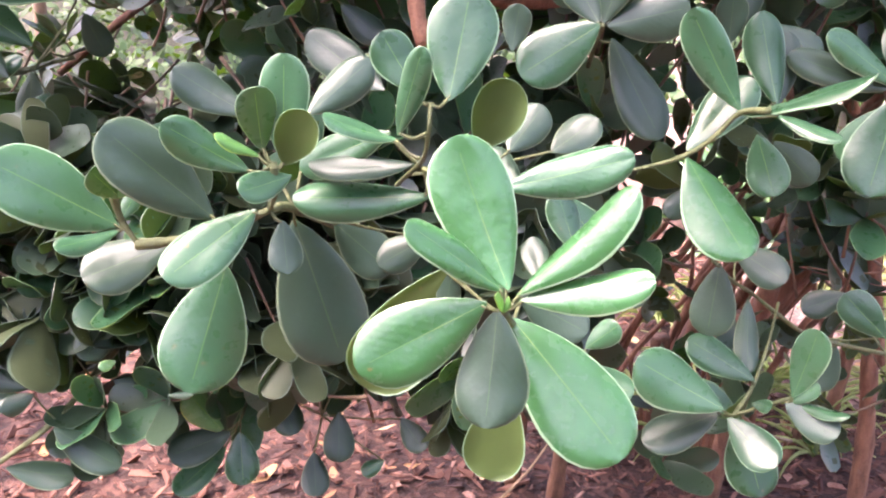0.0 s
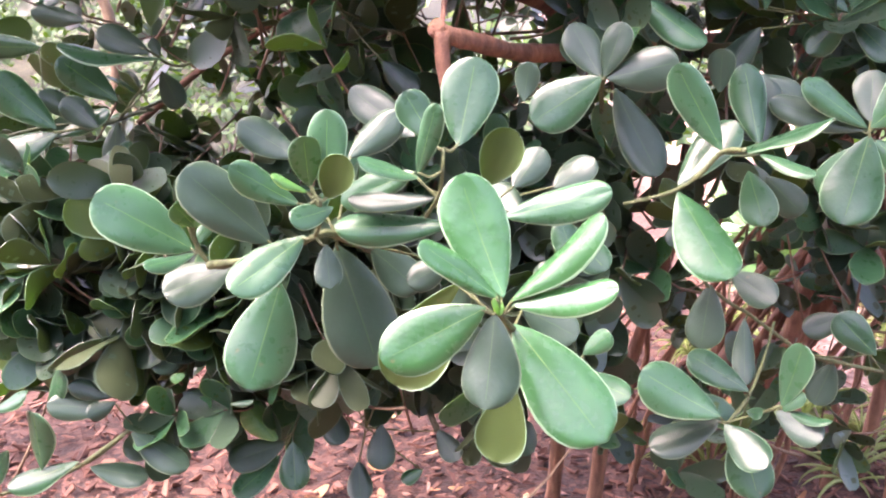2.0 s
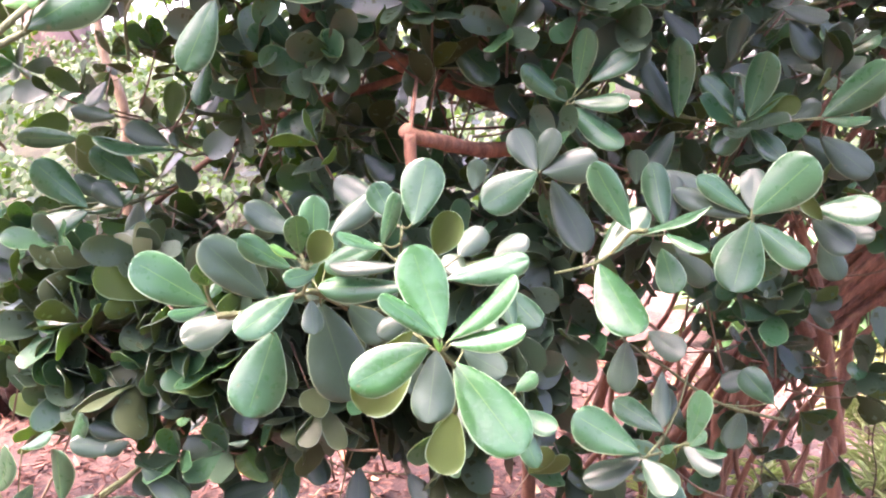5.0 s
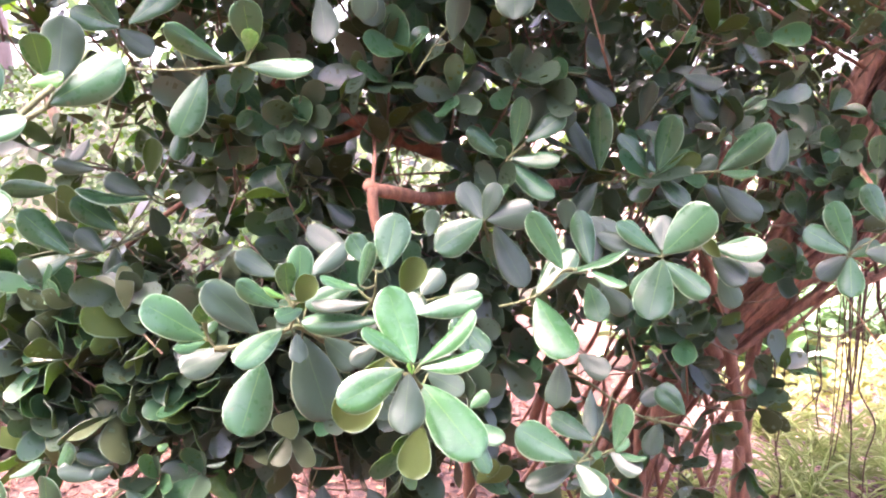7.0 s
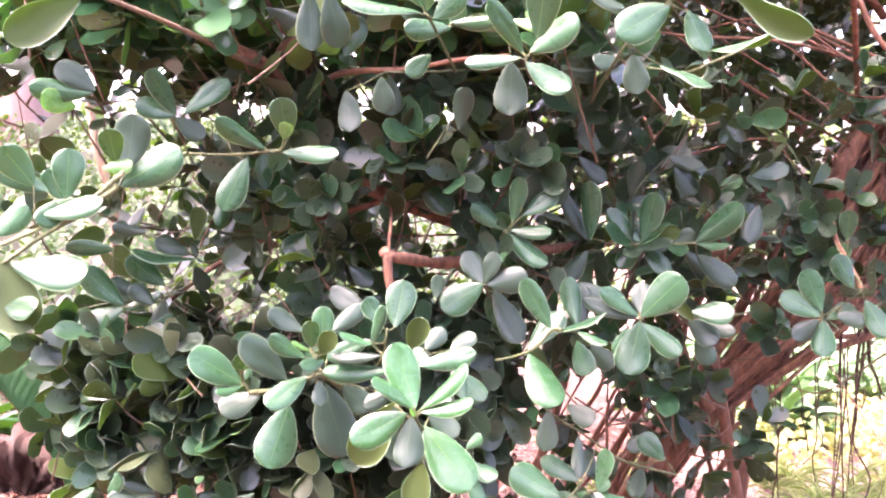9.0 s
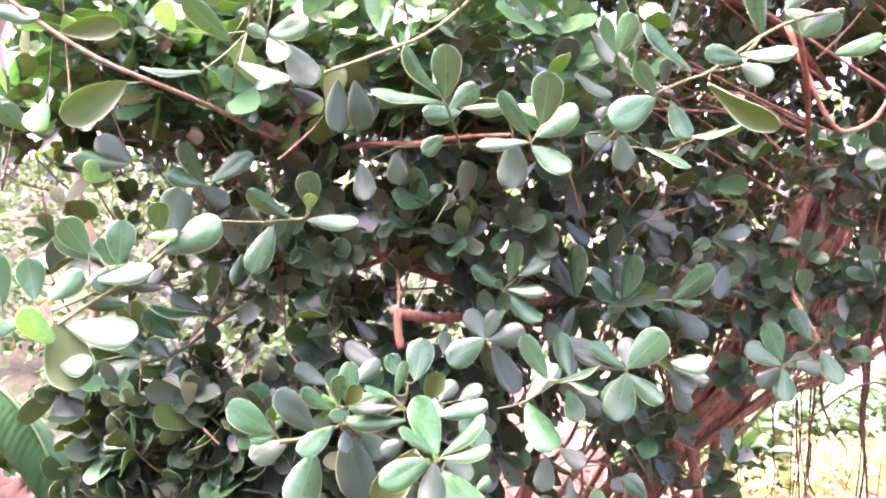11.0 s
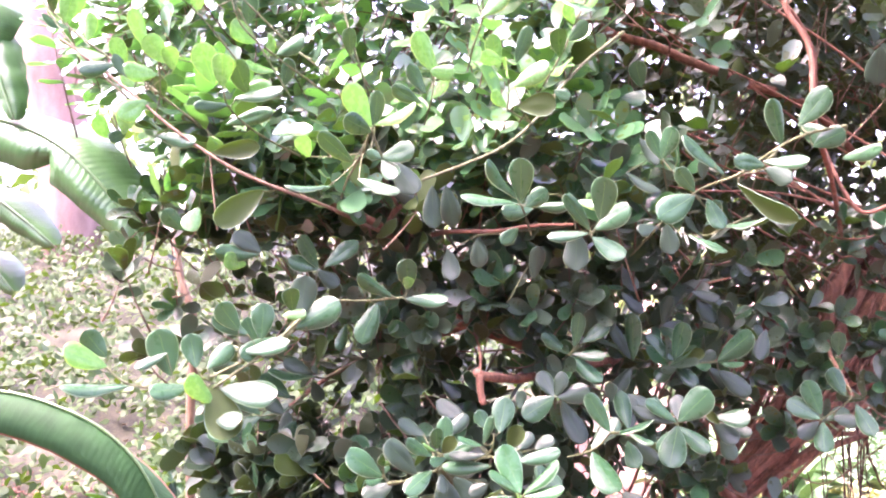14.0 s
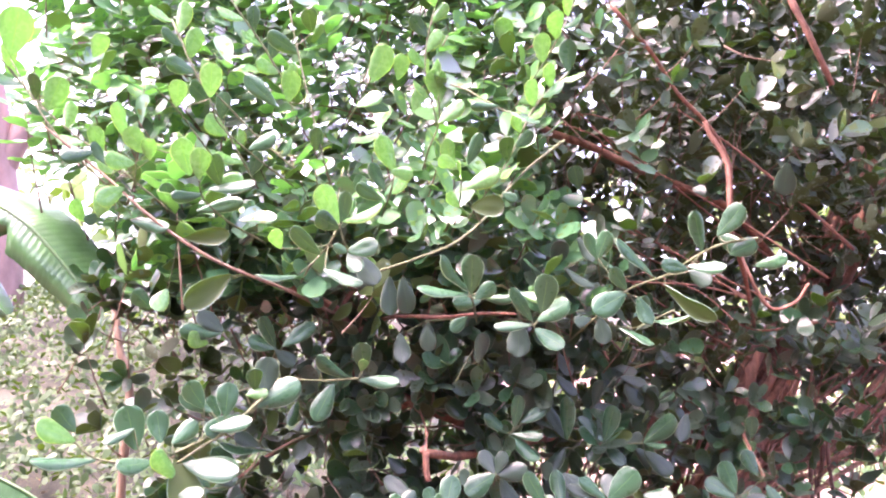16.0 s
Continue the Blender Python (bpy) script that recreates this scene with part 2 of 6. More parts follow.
def veined_leaf(name, dark, light, vein_colour, rough, gloss, amount):
    """A large leaf with fine veins running out from the midrib."""
    m = Nodes(name)
    along = m.add("ShaderNodeAttribute", attribute_name="along").outputs["Fac"]
    place = m.add("ShaderNodeNewGeometry").outputs["Position"]
    vein = m.math("SINE", m.math("ADD", m.math("MULTIPLY", along, 330.0), m.math("MULTIPLY", m.noise(9.0, 2.0, place), 9.0)))
    pleat = m.math("SINE", m.math("ADD", m.math("MULTIPLY", along, 75.0), m.math("MULTIPLY", m.noise(5.0, 2.0, place), 5.0)))
    blot = m.noise(14.0, 4.0, place)
    colour = m.mix(m.math("MULTIPLY", m.ramp(vein, (0.3, (0, 0, 0)), (1.0, (1, 1, 1))), 0.22), m.ramp(blot, (0.3, dark), (0.7, light)), vein_colour)
    relief = m.math("ADD", m.math("ADD", vein, m.math("MULTIPLY", pleat, 0.9)), m.noise(60.0, 3.0, place))
    m.set(base_color=colour, roughness=rough, normal=m.bump(relief, 0.3, 0.0014))
    m.bsdf.inputs["Specular IOR Level"].default_value = gloss
    return m.through_light(amount, (0.25, 0.5, 0.12)).mat


# one plant, two greens: shade put into the lower leaf, light into the upper
BANANA = veined_leaf("banana_leaf_green", (0.011, 0.044, 0.018), (0.026, 0.085, 0.034), (0.042, 0.115, 0.050), 0.6, 0.08, 0.12)
BANANA_LIT = veined_leaf("banana_leaf_lit", (0.034, 0.098, 0.038), (0.072, 0.18, 0.070), (0.11, 0.22, 0.10), 0.27, 0.7, 0.24)
BANANA_EDGE = leaf_material("banana_leaf_red_edge", (0.14, 0.045, 0.025), (0.24, 0.09, 0.05), 0.5, False, (0.4, 0.15, 0.05), spots=False)

# ---------------------------------------------------------------- helpers for meshes
rng = np.random.default_rng(7)


def mesh_of(name, verts, faces, slots, index=None, smooth=True):
    me = bpy.data.meshes.new(name)
    me.from_pydata([tuple(v) for v in verts], [], faces)
    for s in slots:
        me.materials.append(s)
    if index is not None:
        me.polygons.foreach_set("material_index", np.asarray(index, dtype=np.int32))
    me.polygons.foreach_set("use_smooth", np.full(len(me.polygons), smooth))
    me.update()
    return me


def child(name, me, parent, m=None, label=""):
    ob = new(name, me)
    ob.parent = parent
    if m is not None:
        ob.matrix_basis = m
    return tagged(ob, label) if label else ob


def thing(name, label, category, at=(0, 0, 0), group="", kind=""):
    ob = new(name)
    ob.empty_display_size = 0.1
    ob.location = at
    return tagged(ob, label, category, group, kind)


def half_width(s):
    s = np.clip(s, 0, 1)
    return 0.5 * s**0.80 * np.sqrt(1 - s**2.1) / 0.5655 + 0.016 * (1 - s)


def blade(rows, cols, curl, fold, wave, thick, width=half_width, rib=0.03, side=0.0):
    """One leaf, 1 long and 1 wide: vertices, faces and slots 0 top, 1 under, 2 margin, 3 midrib."""
    s = np.sin(np.linspace(0, 1, rows) * np.pi / 2) ** 1.15 * (0.986 if rows < 8 else 0.997)
    u = np.asarray(cols)
    S, U = np.meshgrid(s, u, indexing="ij")
    W = width(S)
    X = U * W
    Z = fold * (0.5 * np.sqrt(U * U + 0.10) + 0.5 * U * U) * W + side * U * W * S + curl * S**2 + wave * np.sin(S * 7 + 1.0 + 0.8 * U) * np.abs(U) * W - (0.13 if len(cols) > 8 else 0.04) * U**4 * W
    Y = S * (1 - 0.25 * curl * curl)
    n = rows * len(u)
    top = np.stack([X, Y, Z + thick], -1).reshape(-1, 3)
    low = np.stack([X, Y, Z - thick], -1).reshape(-1, 3)
    k = len(u)
    faces, index = [], []
    for r in range(rows - 1):
        for c in range(k - 1):
            a = r * k + c
            edge = max(abs(u[c]), abs(u[c + 1])) > 0.99 and min(abs(u[c]), abs(u[c + 1])) > 0.8
            mid = abs(u[c]) <= rib and abs(u[c + 1]) <= rib and s[r] < 0.85
            faces.append((a, a + 1, a + 1 + k, a + k))
            index.append(2 if edge else 3 if mid else 0)
            faces.append((n + a + k, n + a + 1 + k, n + a + 1, n + a))
            index.append(2 if edge else 1)
    # the rim has vertices of its own, so that the faces stay flat up to the edge
    around = [r * k for r in range(rows)] + [(rows - 1) * k + c for c in range(1, k)] + [r * k + k - 1 for r in range(rows - 2, -1, -1)]
    e = len(around)
    for i in range(e - 1):
        faces.append((2 * n + i, 2 * n + i + 1, 2 * n + e + i + 1, 2 * n + e + i))
        index.append(2)
    return np.concatenate([top, low, top[around], low[around]]), faces, index


FINE = (-1, -0.955, -0.75, -0.42, -0.16, -0.017, 0.017, 0.16, 0.42, 0.75, 0.955, 1)
SHAPES = ((0.10, 0.02, 0.05), (0.04, -0.05, 0.05), (0.13, 0.05, -0.05), (-0.04, 0.03, 0.05), (0.16, 0.06, -0.05), (0.06, -0.06, 0.06), (0.12, 0.03, 0.06), (0.0, 0.07, -0.06))
LEAF = {}
for kind in "ndyv":
    for i, (curl, fold, wave) in enumerate(SHAPES):
        v, f, ix = blade(12, FINE, curl, fold, wave, 0.0045, side=(0.08, -0.10, 0.04, -0.05, 0.10, 0.06, -0.08, 0.03)[i])
        LEAF[kind, i] = mesh_of("leaf", v, f, (TOP[kind, True], UNDER[kind, True], RIM[kind], RIB[kind]), ix)


def frame_of(axis, twist):
    """Right, along and normal of a leaf whose axis is given; twist in degrees from facing the front."""
    a = Vector(axis).normalized()
    ref = Vector((0, -1, 0.5)).normalized()
    r = ref - ref.dot(a) * a
    if r.length < 1e-3:
        r = Vector((1, 0, 0))
    n = Matrix.Rotation(radians(twist), 3, a) @ r.normalized()
    return a.cross(n), a, n


def leaf_pose(base, axis, twist, width):
    x, y, z = frame_of(axis, twist)
    size = Vector(axis).length
    m = Matrix((x * size * width, y * size, z * size)).transposed().to_4x4()
    m.translation = base
    return m


def tube(points, radii, sides=8, steps=4, knots=0.0):
    """A bent, tapering stem through the points."""
    p = [Vector(q) for q in points]
    ext = [p[0] * 2 - p[1]] + p + [p[-1] * 2 - p[-2]]
    line, rad = [], []
    total = len(p) - 1
    for i in range(total):
        a, b, c, d = ext[i : i + 4]
        for j in range(steps):
            t = j / steps
            line.append(0.5 * (2 * b + (c - a) * t + (2 * a - 5 * b + 4 * c - d) * t * t + (3 * b - a - 3 * c + d) * t**3))
            f = (i + t) / total
            rad.append(radii[0] + (radii[1] - radii[0]) * f)
    line.append(p[-1])
    rad.append(radii[1])
    verts, faces = [], []
    side = Vector((0.3, 0.2, 0.9))
    for i, q in enumerate(line):
        way = (line[min(i + 1, len(line) - 1)] - line[max(i - 1, 0)]).normalized()
        side = (side - side.dot(way) * way).normalized()
        up = way.cross(side)
        swell = 1 + knots * (noise.noise(q * 40) + 0.6 * noise.noise(q * 110))
        for k in range(sides):
            a = 2 * math.pi * k / sides
            lump = 1 + knots * 0.5 * noise.noise(q * 30 + Vector((math.cos(a), math.sin(a), 0)) * 1.5)
            verts.append(q + (side * math.cos(a) + up * math.sin(a)) * rad[i] * swell * lump)
    for i in range(len(line) - 1):
        for k in range(sides):
            a, b = i * sides + k, i * sides + (k + 1) % sides
            faces.append((a, b, b + sides, a + sides))
    faces.append(tuple(range(sides))[::-1])
    faces.append(tuple(range((len(line) - 1) * sides, len(line) * sides)))
    return verts, faces


def heap(verts, faces, index, extra):
    """Appends one piece to growing lists."""
    v, f, ix = extra
    k = len(verts)
    verts.extend(v)
    faces.extend([tuple(a + k for a in q) for q in f])
    index.extend(ix)


def many(proto, poses):
    """Copies of one piece at many poses, joined: vertices and faces as arrays. poses: n x 3 x 4."""
    v, f = proto
    v4 = np.concatenate([v, np.ones((len(v), 1))], 1)
    allv = np.einsum("nij,vj->nvi", poses, v4).reshape(-1, 3)
    step = len(v)
    allf = [tuple(a + i * step for a in q) for i in range(len(poses)) for q in f]
    return allv, allf


# ---------------------------------------------------------------- ground


def lie(x, y):
    """Height of the ground: flat under the shrub, rising gently behind."""
    bank = min(1.35, max(0.0, y - 3.0) * 0.27) * max(0.0, min(1.0, (-x - 0.9) / 1.2))
    return bank + min(0.8, max(0.0, y - 6.5) * 0.05) + 0.015 * noise.noise(Vector((x * 1.7, y * 1.7, 0)))


def ground_axis():
    near = np.arange(-6, 10.01, 0.25)
    far = np.array([40.0, 90.0, 200.0])
    return np.concatenate([(-far[::-1]) - 6, near, far + 10])


gx, gy = ground_axis(), ground_axis()
gv = [(x, y, lie(x, y)) for y in gy for x in gx]
k = len(gx)
gf = [(j * k + i, j * k + i + 1, (j + 1) * k + i + 1, (j + 1) * k + i) for j in range(len(gy) - 1) for i in range(k - 1)]
ground = tagged(new("ground", mesh_of("ground", gv, gf, (SOIL,))), "red-brown bark mulch ground under the shrub", "ground", kind="structure")

# ---------------------------------------------------------------- the shrub
shrub = thing("shrub", "large glossy green shrub with rounded leathery leaves and reddish branches", "shrub", (0.75, 1.8, 0.0))
HOME = Matrix.Translation((-0.75, -1.8, 0.0))


def limb(r0, r1, points, material=BARK, name="branch"):
    v, f = tube(points, (r0, r1), 10 if max(r0, r1) > 0.01 else 7, 5, 0.16)
    return child(name, mesh_of(name, v, f, (material,)), shrub, HOME)


counter = [0]


def sprig(stems, leaves):
    """Leafy shoots: each stem is a sprig with the leaves, on their stalks, that grow from it."""
    made = []
    for r, points in stems:
        v, f = tube(points, (r * 0.65, r), 7, 5, 0.2)
        made.append(child("sprig", mesh_of("sprig", v, f, (SHOOT if r < 0.0042 else TWIG,)), shrub, HOME))
    for base, axis, width, twist, kind in leaves:
        b, a = Vector(base), Vector(axis)
        near, own = min(((Vector(q), i) for i, (r, pts) in enumerate(stems) for q in pts), key=lambda c: (c[0] - b).length)
        if 0.004 < (near - b).length < 0.13:
            mid = (near + b) / 2 + Vector((0, 0, -0.003))
            v, f = tube([near, mid, b + a * 0.04], (0.0014, 0.0010), 5, 3)
            child("leaf_stalk", mesh_of("leaf_stalk", v, f, (SHOOT,)), made[own])
        counter[0] += 1
        which = kind if kind in "dyv" else "n"
        child("leaf", LEAF[which, counter[0] * 3 % 8], made[own], leaf_pose(base, axis, twist, width))


# trunks and limbs
limb(.018, .006, [(0.24, 1.50, 1.08), (0.08, 1.20, 1.15), (-0.06, 1.10, 1.205), (-0.15, 1.05, 1.25), (-0.21, 1.00, 1.29), (-0.22, 0.95, 1.38), (-0.25, 0.90, 1.43), (-0.29, 0.90, 1.46), (-0.41, 0.95, 1.51), (-0.53, 1.00, 1.56), (-0.67, 1.10, 1.66)])
limb(.007, .003, [(-0.22, 0.95, 1.38), (-0.17, 0.92, 1.41), (-0.11, 0.90, 1.43), (-0.00, 0.85, 1.43), (0.09, 0.80, 1.44), (0.17, 0.75, 1.44)])
limb(.008, .004, [(-0.25, 0.90, 1.43), (-0.23, 0.92, 1.48), (-0.19, 0.95, 1.51), (-0.15, 1.00, 1.57)])
limb(.0075, .0085, [(-0.022, 0.80, 1.045), (-0.028, 0.80, 1.075), (-0.03, 0.80, 1.112)])
limb(.011, .010, [(-0.036, 0.80, 1.116), (-0.030, 0.81, 1.110), (-0.022, 0.82, 1.106)])
limb(.003, .003, [(-0.03, 0.80, 1.11), (-0.03, 0.86, 1.16), (-0.05, 1.10, 1.21)])
limb(.0095, .012, [(-0.03, 0.80, 1.11), (-0.00, 0.85, 1.10), (0.08, 1.00, 1.08), (0.27, 1.30, 1.08), (0.48, 1.60, 1.08)])
limb(.005, .008, [(-0.54, 1.20, 0.97), (-0.42, 1.20, 1.06), (-0.26, 1.15, 1.14), (-0.11, 1.12, 1.18), (-0.04, 1.12, 1.21)])
limb(.010, .005, [(0.62, 1.55, 1.10), (0.74, 1.40, 1.12), (0.92, 1.34, 1.16), (0.92, 1.25, 1.11), (0.91, 1.10, 1.03)])
limb(.030, .024, [(0.61, 1.75, 0.31), (0.70, 1.70, 0.52), (0.84, 1.70, 0.70), (1.05, 1.75, 0.84), (1.23, 1.90, 0.98), (1.38, 2.10, 1.28), (1.47, 2.20, 1.47)])
limb(.016, .012, [(0.83, 1.55, 0.39), (0.80, 1.55, 0.54), (0.77, 1.55, 0.69), (0.75, 1.55, 0.78), (0.71, 1.60, 0.92)])
limb(.016, .012, [(0.73, 1.50, 0.66), (0.69, 1.55, 0.75), (0.65, 1.60, 0.86), (0.61, 1.70, 0.93)])
limb(.014, .010, [(0.28, 1.60, 0.36), (0.32, 1.60, 0.52), (0.37, 1.60, 0.70), (0.39, 1.65, 0.87)])
limb(.013, .010, [(0.19, 1.70, 0.32), (0.20, 1.70, 0.51), (0.17, 1.70, 0.72), (0.13, 1.75, 0.85)])
limb(.020, .016, [(0.51, 1.80, 0.28), (0.61, 1.85, 0.44), (0.75, 1.90, 0.60), (0.89, 1.95, 0.76), (1.00, 2.00, 0.97), (1.06, 2.10, 1.23)])
limb(.02, .014, [(0.62, 1.65, 0.41), (0.66, 1.65, 0.60), (0.70, 1.70, 0.74), (0.68, 1.80, 0.92), (0.67, 1.90, 1.07)])
limb(.03, .02, [(1.16, 2.10, 1.51), (1.30, 2.20, 1.49), (1.46, 2.30, 1.42)])
limb(.0062, .006, [(0.62, 0.75, 1.92), (0.63, 0.75, 1.89), (0.67, 0.74, 1.81), (0.67, 0.72, 1.66), (0.80, 0.95, 1.56), (1.06, 1.50, 1.43)])
limb(.014, .013, [(0.25, 1.56, 2.16), (0.33, 1.58, 2.12), (0.40, 1.60, 2.085), (0.52, 1.6, 2.05), (0.634, 1.6, 2.00), (0.81, 1.6, 1.93), (1.03, 1.65, 1.86), (1.30, 1.9, 1.72)])
limb(.006, .004, [(0.75, 0.95, 1.70), (0.80, 0.94, 1.58), (0.83, 0.94, 1.52), (0.87, 0.94, 1.48), (0.93, 0.94, 1.50), (0.97, 0.95, 1.55)])
limb(.035, .02, [(1.01, 1.90, 0.72), (1.15, 1.90, 1.10), (1.27, 1.95, 1.39), (1.44, 2.00, 1.55), (1.59, 2.10, 1.66)])
limb(.02, .012, [(1.01, 2.10, 1.08), (1.13, 2.10, 1.37), (1.24, 2.10, 1.49), (1.36, 2.10, 1.45)])
limb(.009, .007, [(0.86, 0.80, 2.26), (0.92, 0.80, 2.14), (0.99, 0.85, 2.06)])
limb(.0062, .0045, [(0.76, 0.95, 1.70), (0.74, 0.90, 1.84), (0.67, 0.85, 1.93), (0.57, 0.80, 2.00), (0.47, 0.70, 2.07), (0.36, 0.65, 2.16)])

for i in range(16):
    a, r = rng.uniform(0, 6.28), rng.uniform(0.05, 0.45)
    x, y = 0.62 + r * math.cos(a), 1.95 + 0.5 * r * math.sin(a)
    dx, dy = 0.75 * (0.85 - x) + rng.uniform(-0.12, 0.22), rng.uniform(-0.15, 0.1)
    size = rng.uniform(0.004, 0.013)
    rise = ((0.0, 0.0, -0.03), (0.05, 0.1, 0.14), (0.15, 0.2, 0.28), (0.32, 0.35, 0.44), (0.5, 0.5, 0.6), (0.66, 0.6, 0.75), (0.8, 0.7, 0.9), (1.1, 1.0, 1.2))
    limb(size, size * 0.6, [(x + dx * p + (rng.normal(0, 0.03) if h > 0 else 0), y + dy * q + rng.normal(0, 0.015), h) for p, q, h in rise], name="trunk")
for base, top in (((0.60, 1.78), (0.58, 1.75, 0.35)), ((0.48, 1.86), (0.47, 1.80, 0.33)), ((0.84, 1.56), (0.81, 1.55, 0.43)), ((0.22, 1.62), (0.24, 1.60, 0.40)),
                  ((0.14, 1.72), (0.15, 1.70, 0.36)), ((0.58, 1.68), (0.59, 1.65, 0.45)), ((0.92, 1.92), (0.98, 1.90, 0.78))):
    w = 0.022 if base[0] in (0.60, 0.48) else 0.016
    limb(w * 1.15, w, [(*base, -0.04), ((base[0] + top[0]) / 2 + 0.01, (base[1] + top[1]) / 2, top[2] / 2), top], name="trunk")

# the leaning bundle of grown-together stems
for i in range(22):
    o = Vector((rng.uniform(-0.10, 0.12), rng.uniform(-0.12, 0.14), rng.uniform(-0.10, 0.12)))
    size = rng.uniform(0.005, 0.014)
    way = [(0.57, 1.78, -0.03), (0.60, 1.76, 0.30), (0.72, 1.74, 0.54), (0.88, 1.76, 0.73), (1.08, 1.82, 0.90), (1.28, 1.98, 1.10), (1.42, 2.15, 1.40)]
    limb(size, size * 0.6, [Vector(q) + o * (0.4 + 0.12 * j) + Vector(rng.normal(0, 0.012, 3)) for j, q in enumerate(way[i % 3 // 2:])], name="trunk")
for i in range(26):
    o = Vector((0, rng.uniform(-0.12, 0.16), rng.uniform(-0.10, 0.12) if i < 16 else rng.uniform(-0.20, -0.04)))
    size = rng.uniform(0.006, 0.015)
    way = [(0.95, 1.80, 0.76), (1.12, 1.86, 0.86), (1.36, 1.95, 0.98), (1.64, 2.06, 1.10), (1.95, 2.2, 1.28), (2.3, 2.3, 1.55)]
    limb(size, size * 0.6, [Vector(q) + o * (0.5 + 0.15 * j) + Vector(rng.normal(0, 0.025, 3)) for j, q in enumerate(way)], name="trunk")
# the upper run of the bundle, fanning out as it climbs
for i in range(18):
    o = Vector((rng.uniform(-0.09, 0.09), rng.uniform(-0.12, 0.16), rng.uniform(-0.05, 0.05)))
    size = rng.uniform(0.008, 0.024)
    way = [(0.92, 1.84, 0.66), (1.08, 1.90, 0.92), (1.24, 1.98, 1.14), (1.40, 2.06, 1.34), (1.60, 2.16, 1.60), (1.86, 2.30, 1.98), (2.1, 2.4, 2.5)]
    limb(size, size * 0.6, [Vector(q) + o * (0.5 + 0.18 * j) + Vector(rng.normal(0, 0.02, 3)) for j, q in enumerate(way)], name="trunk")
# bare branches of the upper right, half hidden by leaves
for i in range(11):
    p, way = Vector((rng.uniform(0.75, 1.15), rng.uniform(1.15, 1.6), rng.uniform(1.45, 1.95))), Vector((rng.uniform(-0.55, -0.3), rng.uniform(-0.25, 0.1), rng.uniform(0.08, 0.32)))
    limb(rng.uniform(0.003, 0.006), 0.002, [p - way * 0.5, p, p + way * 0.5 + Vector(rng.normal(0, 0.03, 3)), p + way + Vector(rng.normal(0, 0.05, 3))])
# bare twigs crossing the inside of the shrub
for i in range(100):
    p = Vector((rng.uniform(-0.5, 1.9), rng.uniform(1.45, 2.2), rng.uniform(0.75, 2.2)))
    d = Vector((rng.normal(0.3, 0.5), rng.normal(-0.15, 0.25), rng.normal(0.35, 0.35))).normalized() * rng.uniform(0.4, 0.8)
    size = rng.uniform(0.002, 0.0042)
    limb(size, size * 0.3, [p, p + d * 0.25 + Vector(rng.normal(0, 0.05, 3)), p + d * 0.5 + Vector(rng.normal(0, 0.07, 3)), p + d * 0.75 + Vector(rng.normal(0, 0.05, 3)), p + d], BARK if i % 4 else TWIG)
sprig(
    stems=[
        (0.0035, [(0.036, 0.455, 0.930), (0.046, 0.520, 0.893), (0.066, 0.620, 0.835), (0.097, 0.800, 0.742)]),
    ],
    leaves=[
        ((0.046, 0.520, 0.897), (0.068, -0.050, -0.070), 0.57, -12, 'v'),
        ((0.045, 0.455, 0.935), (0.072, -0.017, 0.014), 0.34, -23, 'v'),
        ((0.044, 0.455, 0.938), (0.063, -0.001, 0.060), 0.34, -49, 'v'),
        ((0.039, 0.455, 0.941), (-0.034, 0.037, 0.074), 0.54, 11, 'v'),
        ((0.036, 0.455, 0.940), (-0.053, -0.012, 0.042), 0.34, 27, 'v'),
        ((0.027, 0.455, 0.933), (-0.071, -0.001, -0.040), 0.56, -4, 'v'),
        ((0.033, 0.455, 0.929), (-0.005, -0.019, -0.063), 0.65, 16, 'd'),
        ((0.052, 0.540, 0.905), (0.044, -0.004, -0.024), 0.66, 0, 'd'),
    ] + [
        ((0.046, 0.530, 0.842), (-0.013, -0.007, -0.064), 0.66, -174, 'u'),
        ((0.006, 0.530, 0.928), (-0.060, 0.007, -0.098), 0.49, 165, 'u'),
        ((0.007, 0.530, 0.926), (-0.003, -0.002, -0.025), 0.66, 0, 'd'),
        ((0.036, 0.455, 0.927), (0.005, -0.009, 0.013), 0.34, -29, 'y'),
        ((0.037, 0.455, 0.927), (-0.005, -0.008, 0.015), 0.34, 39, 'y'),
    ])

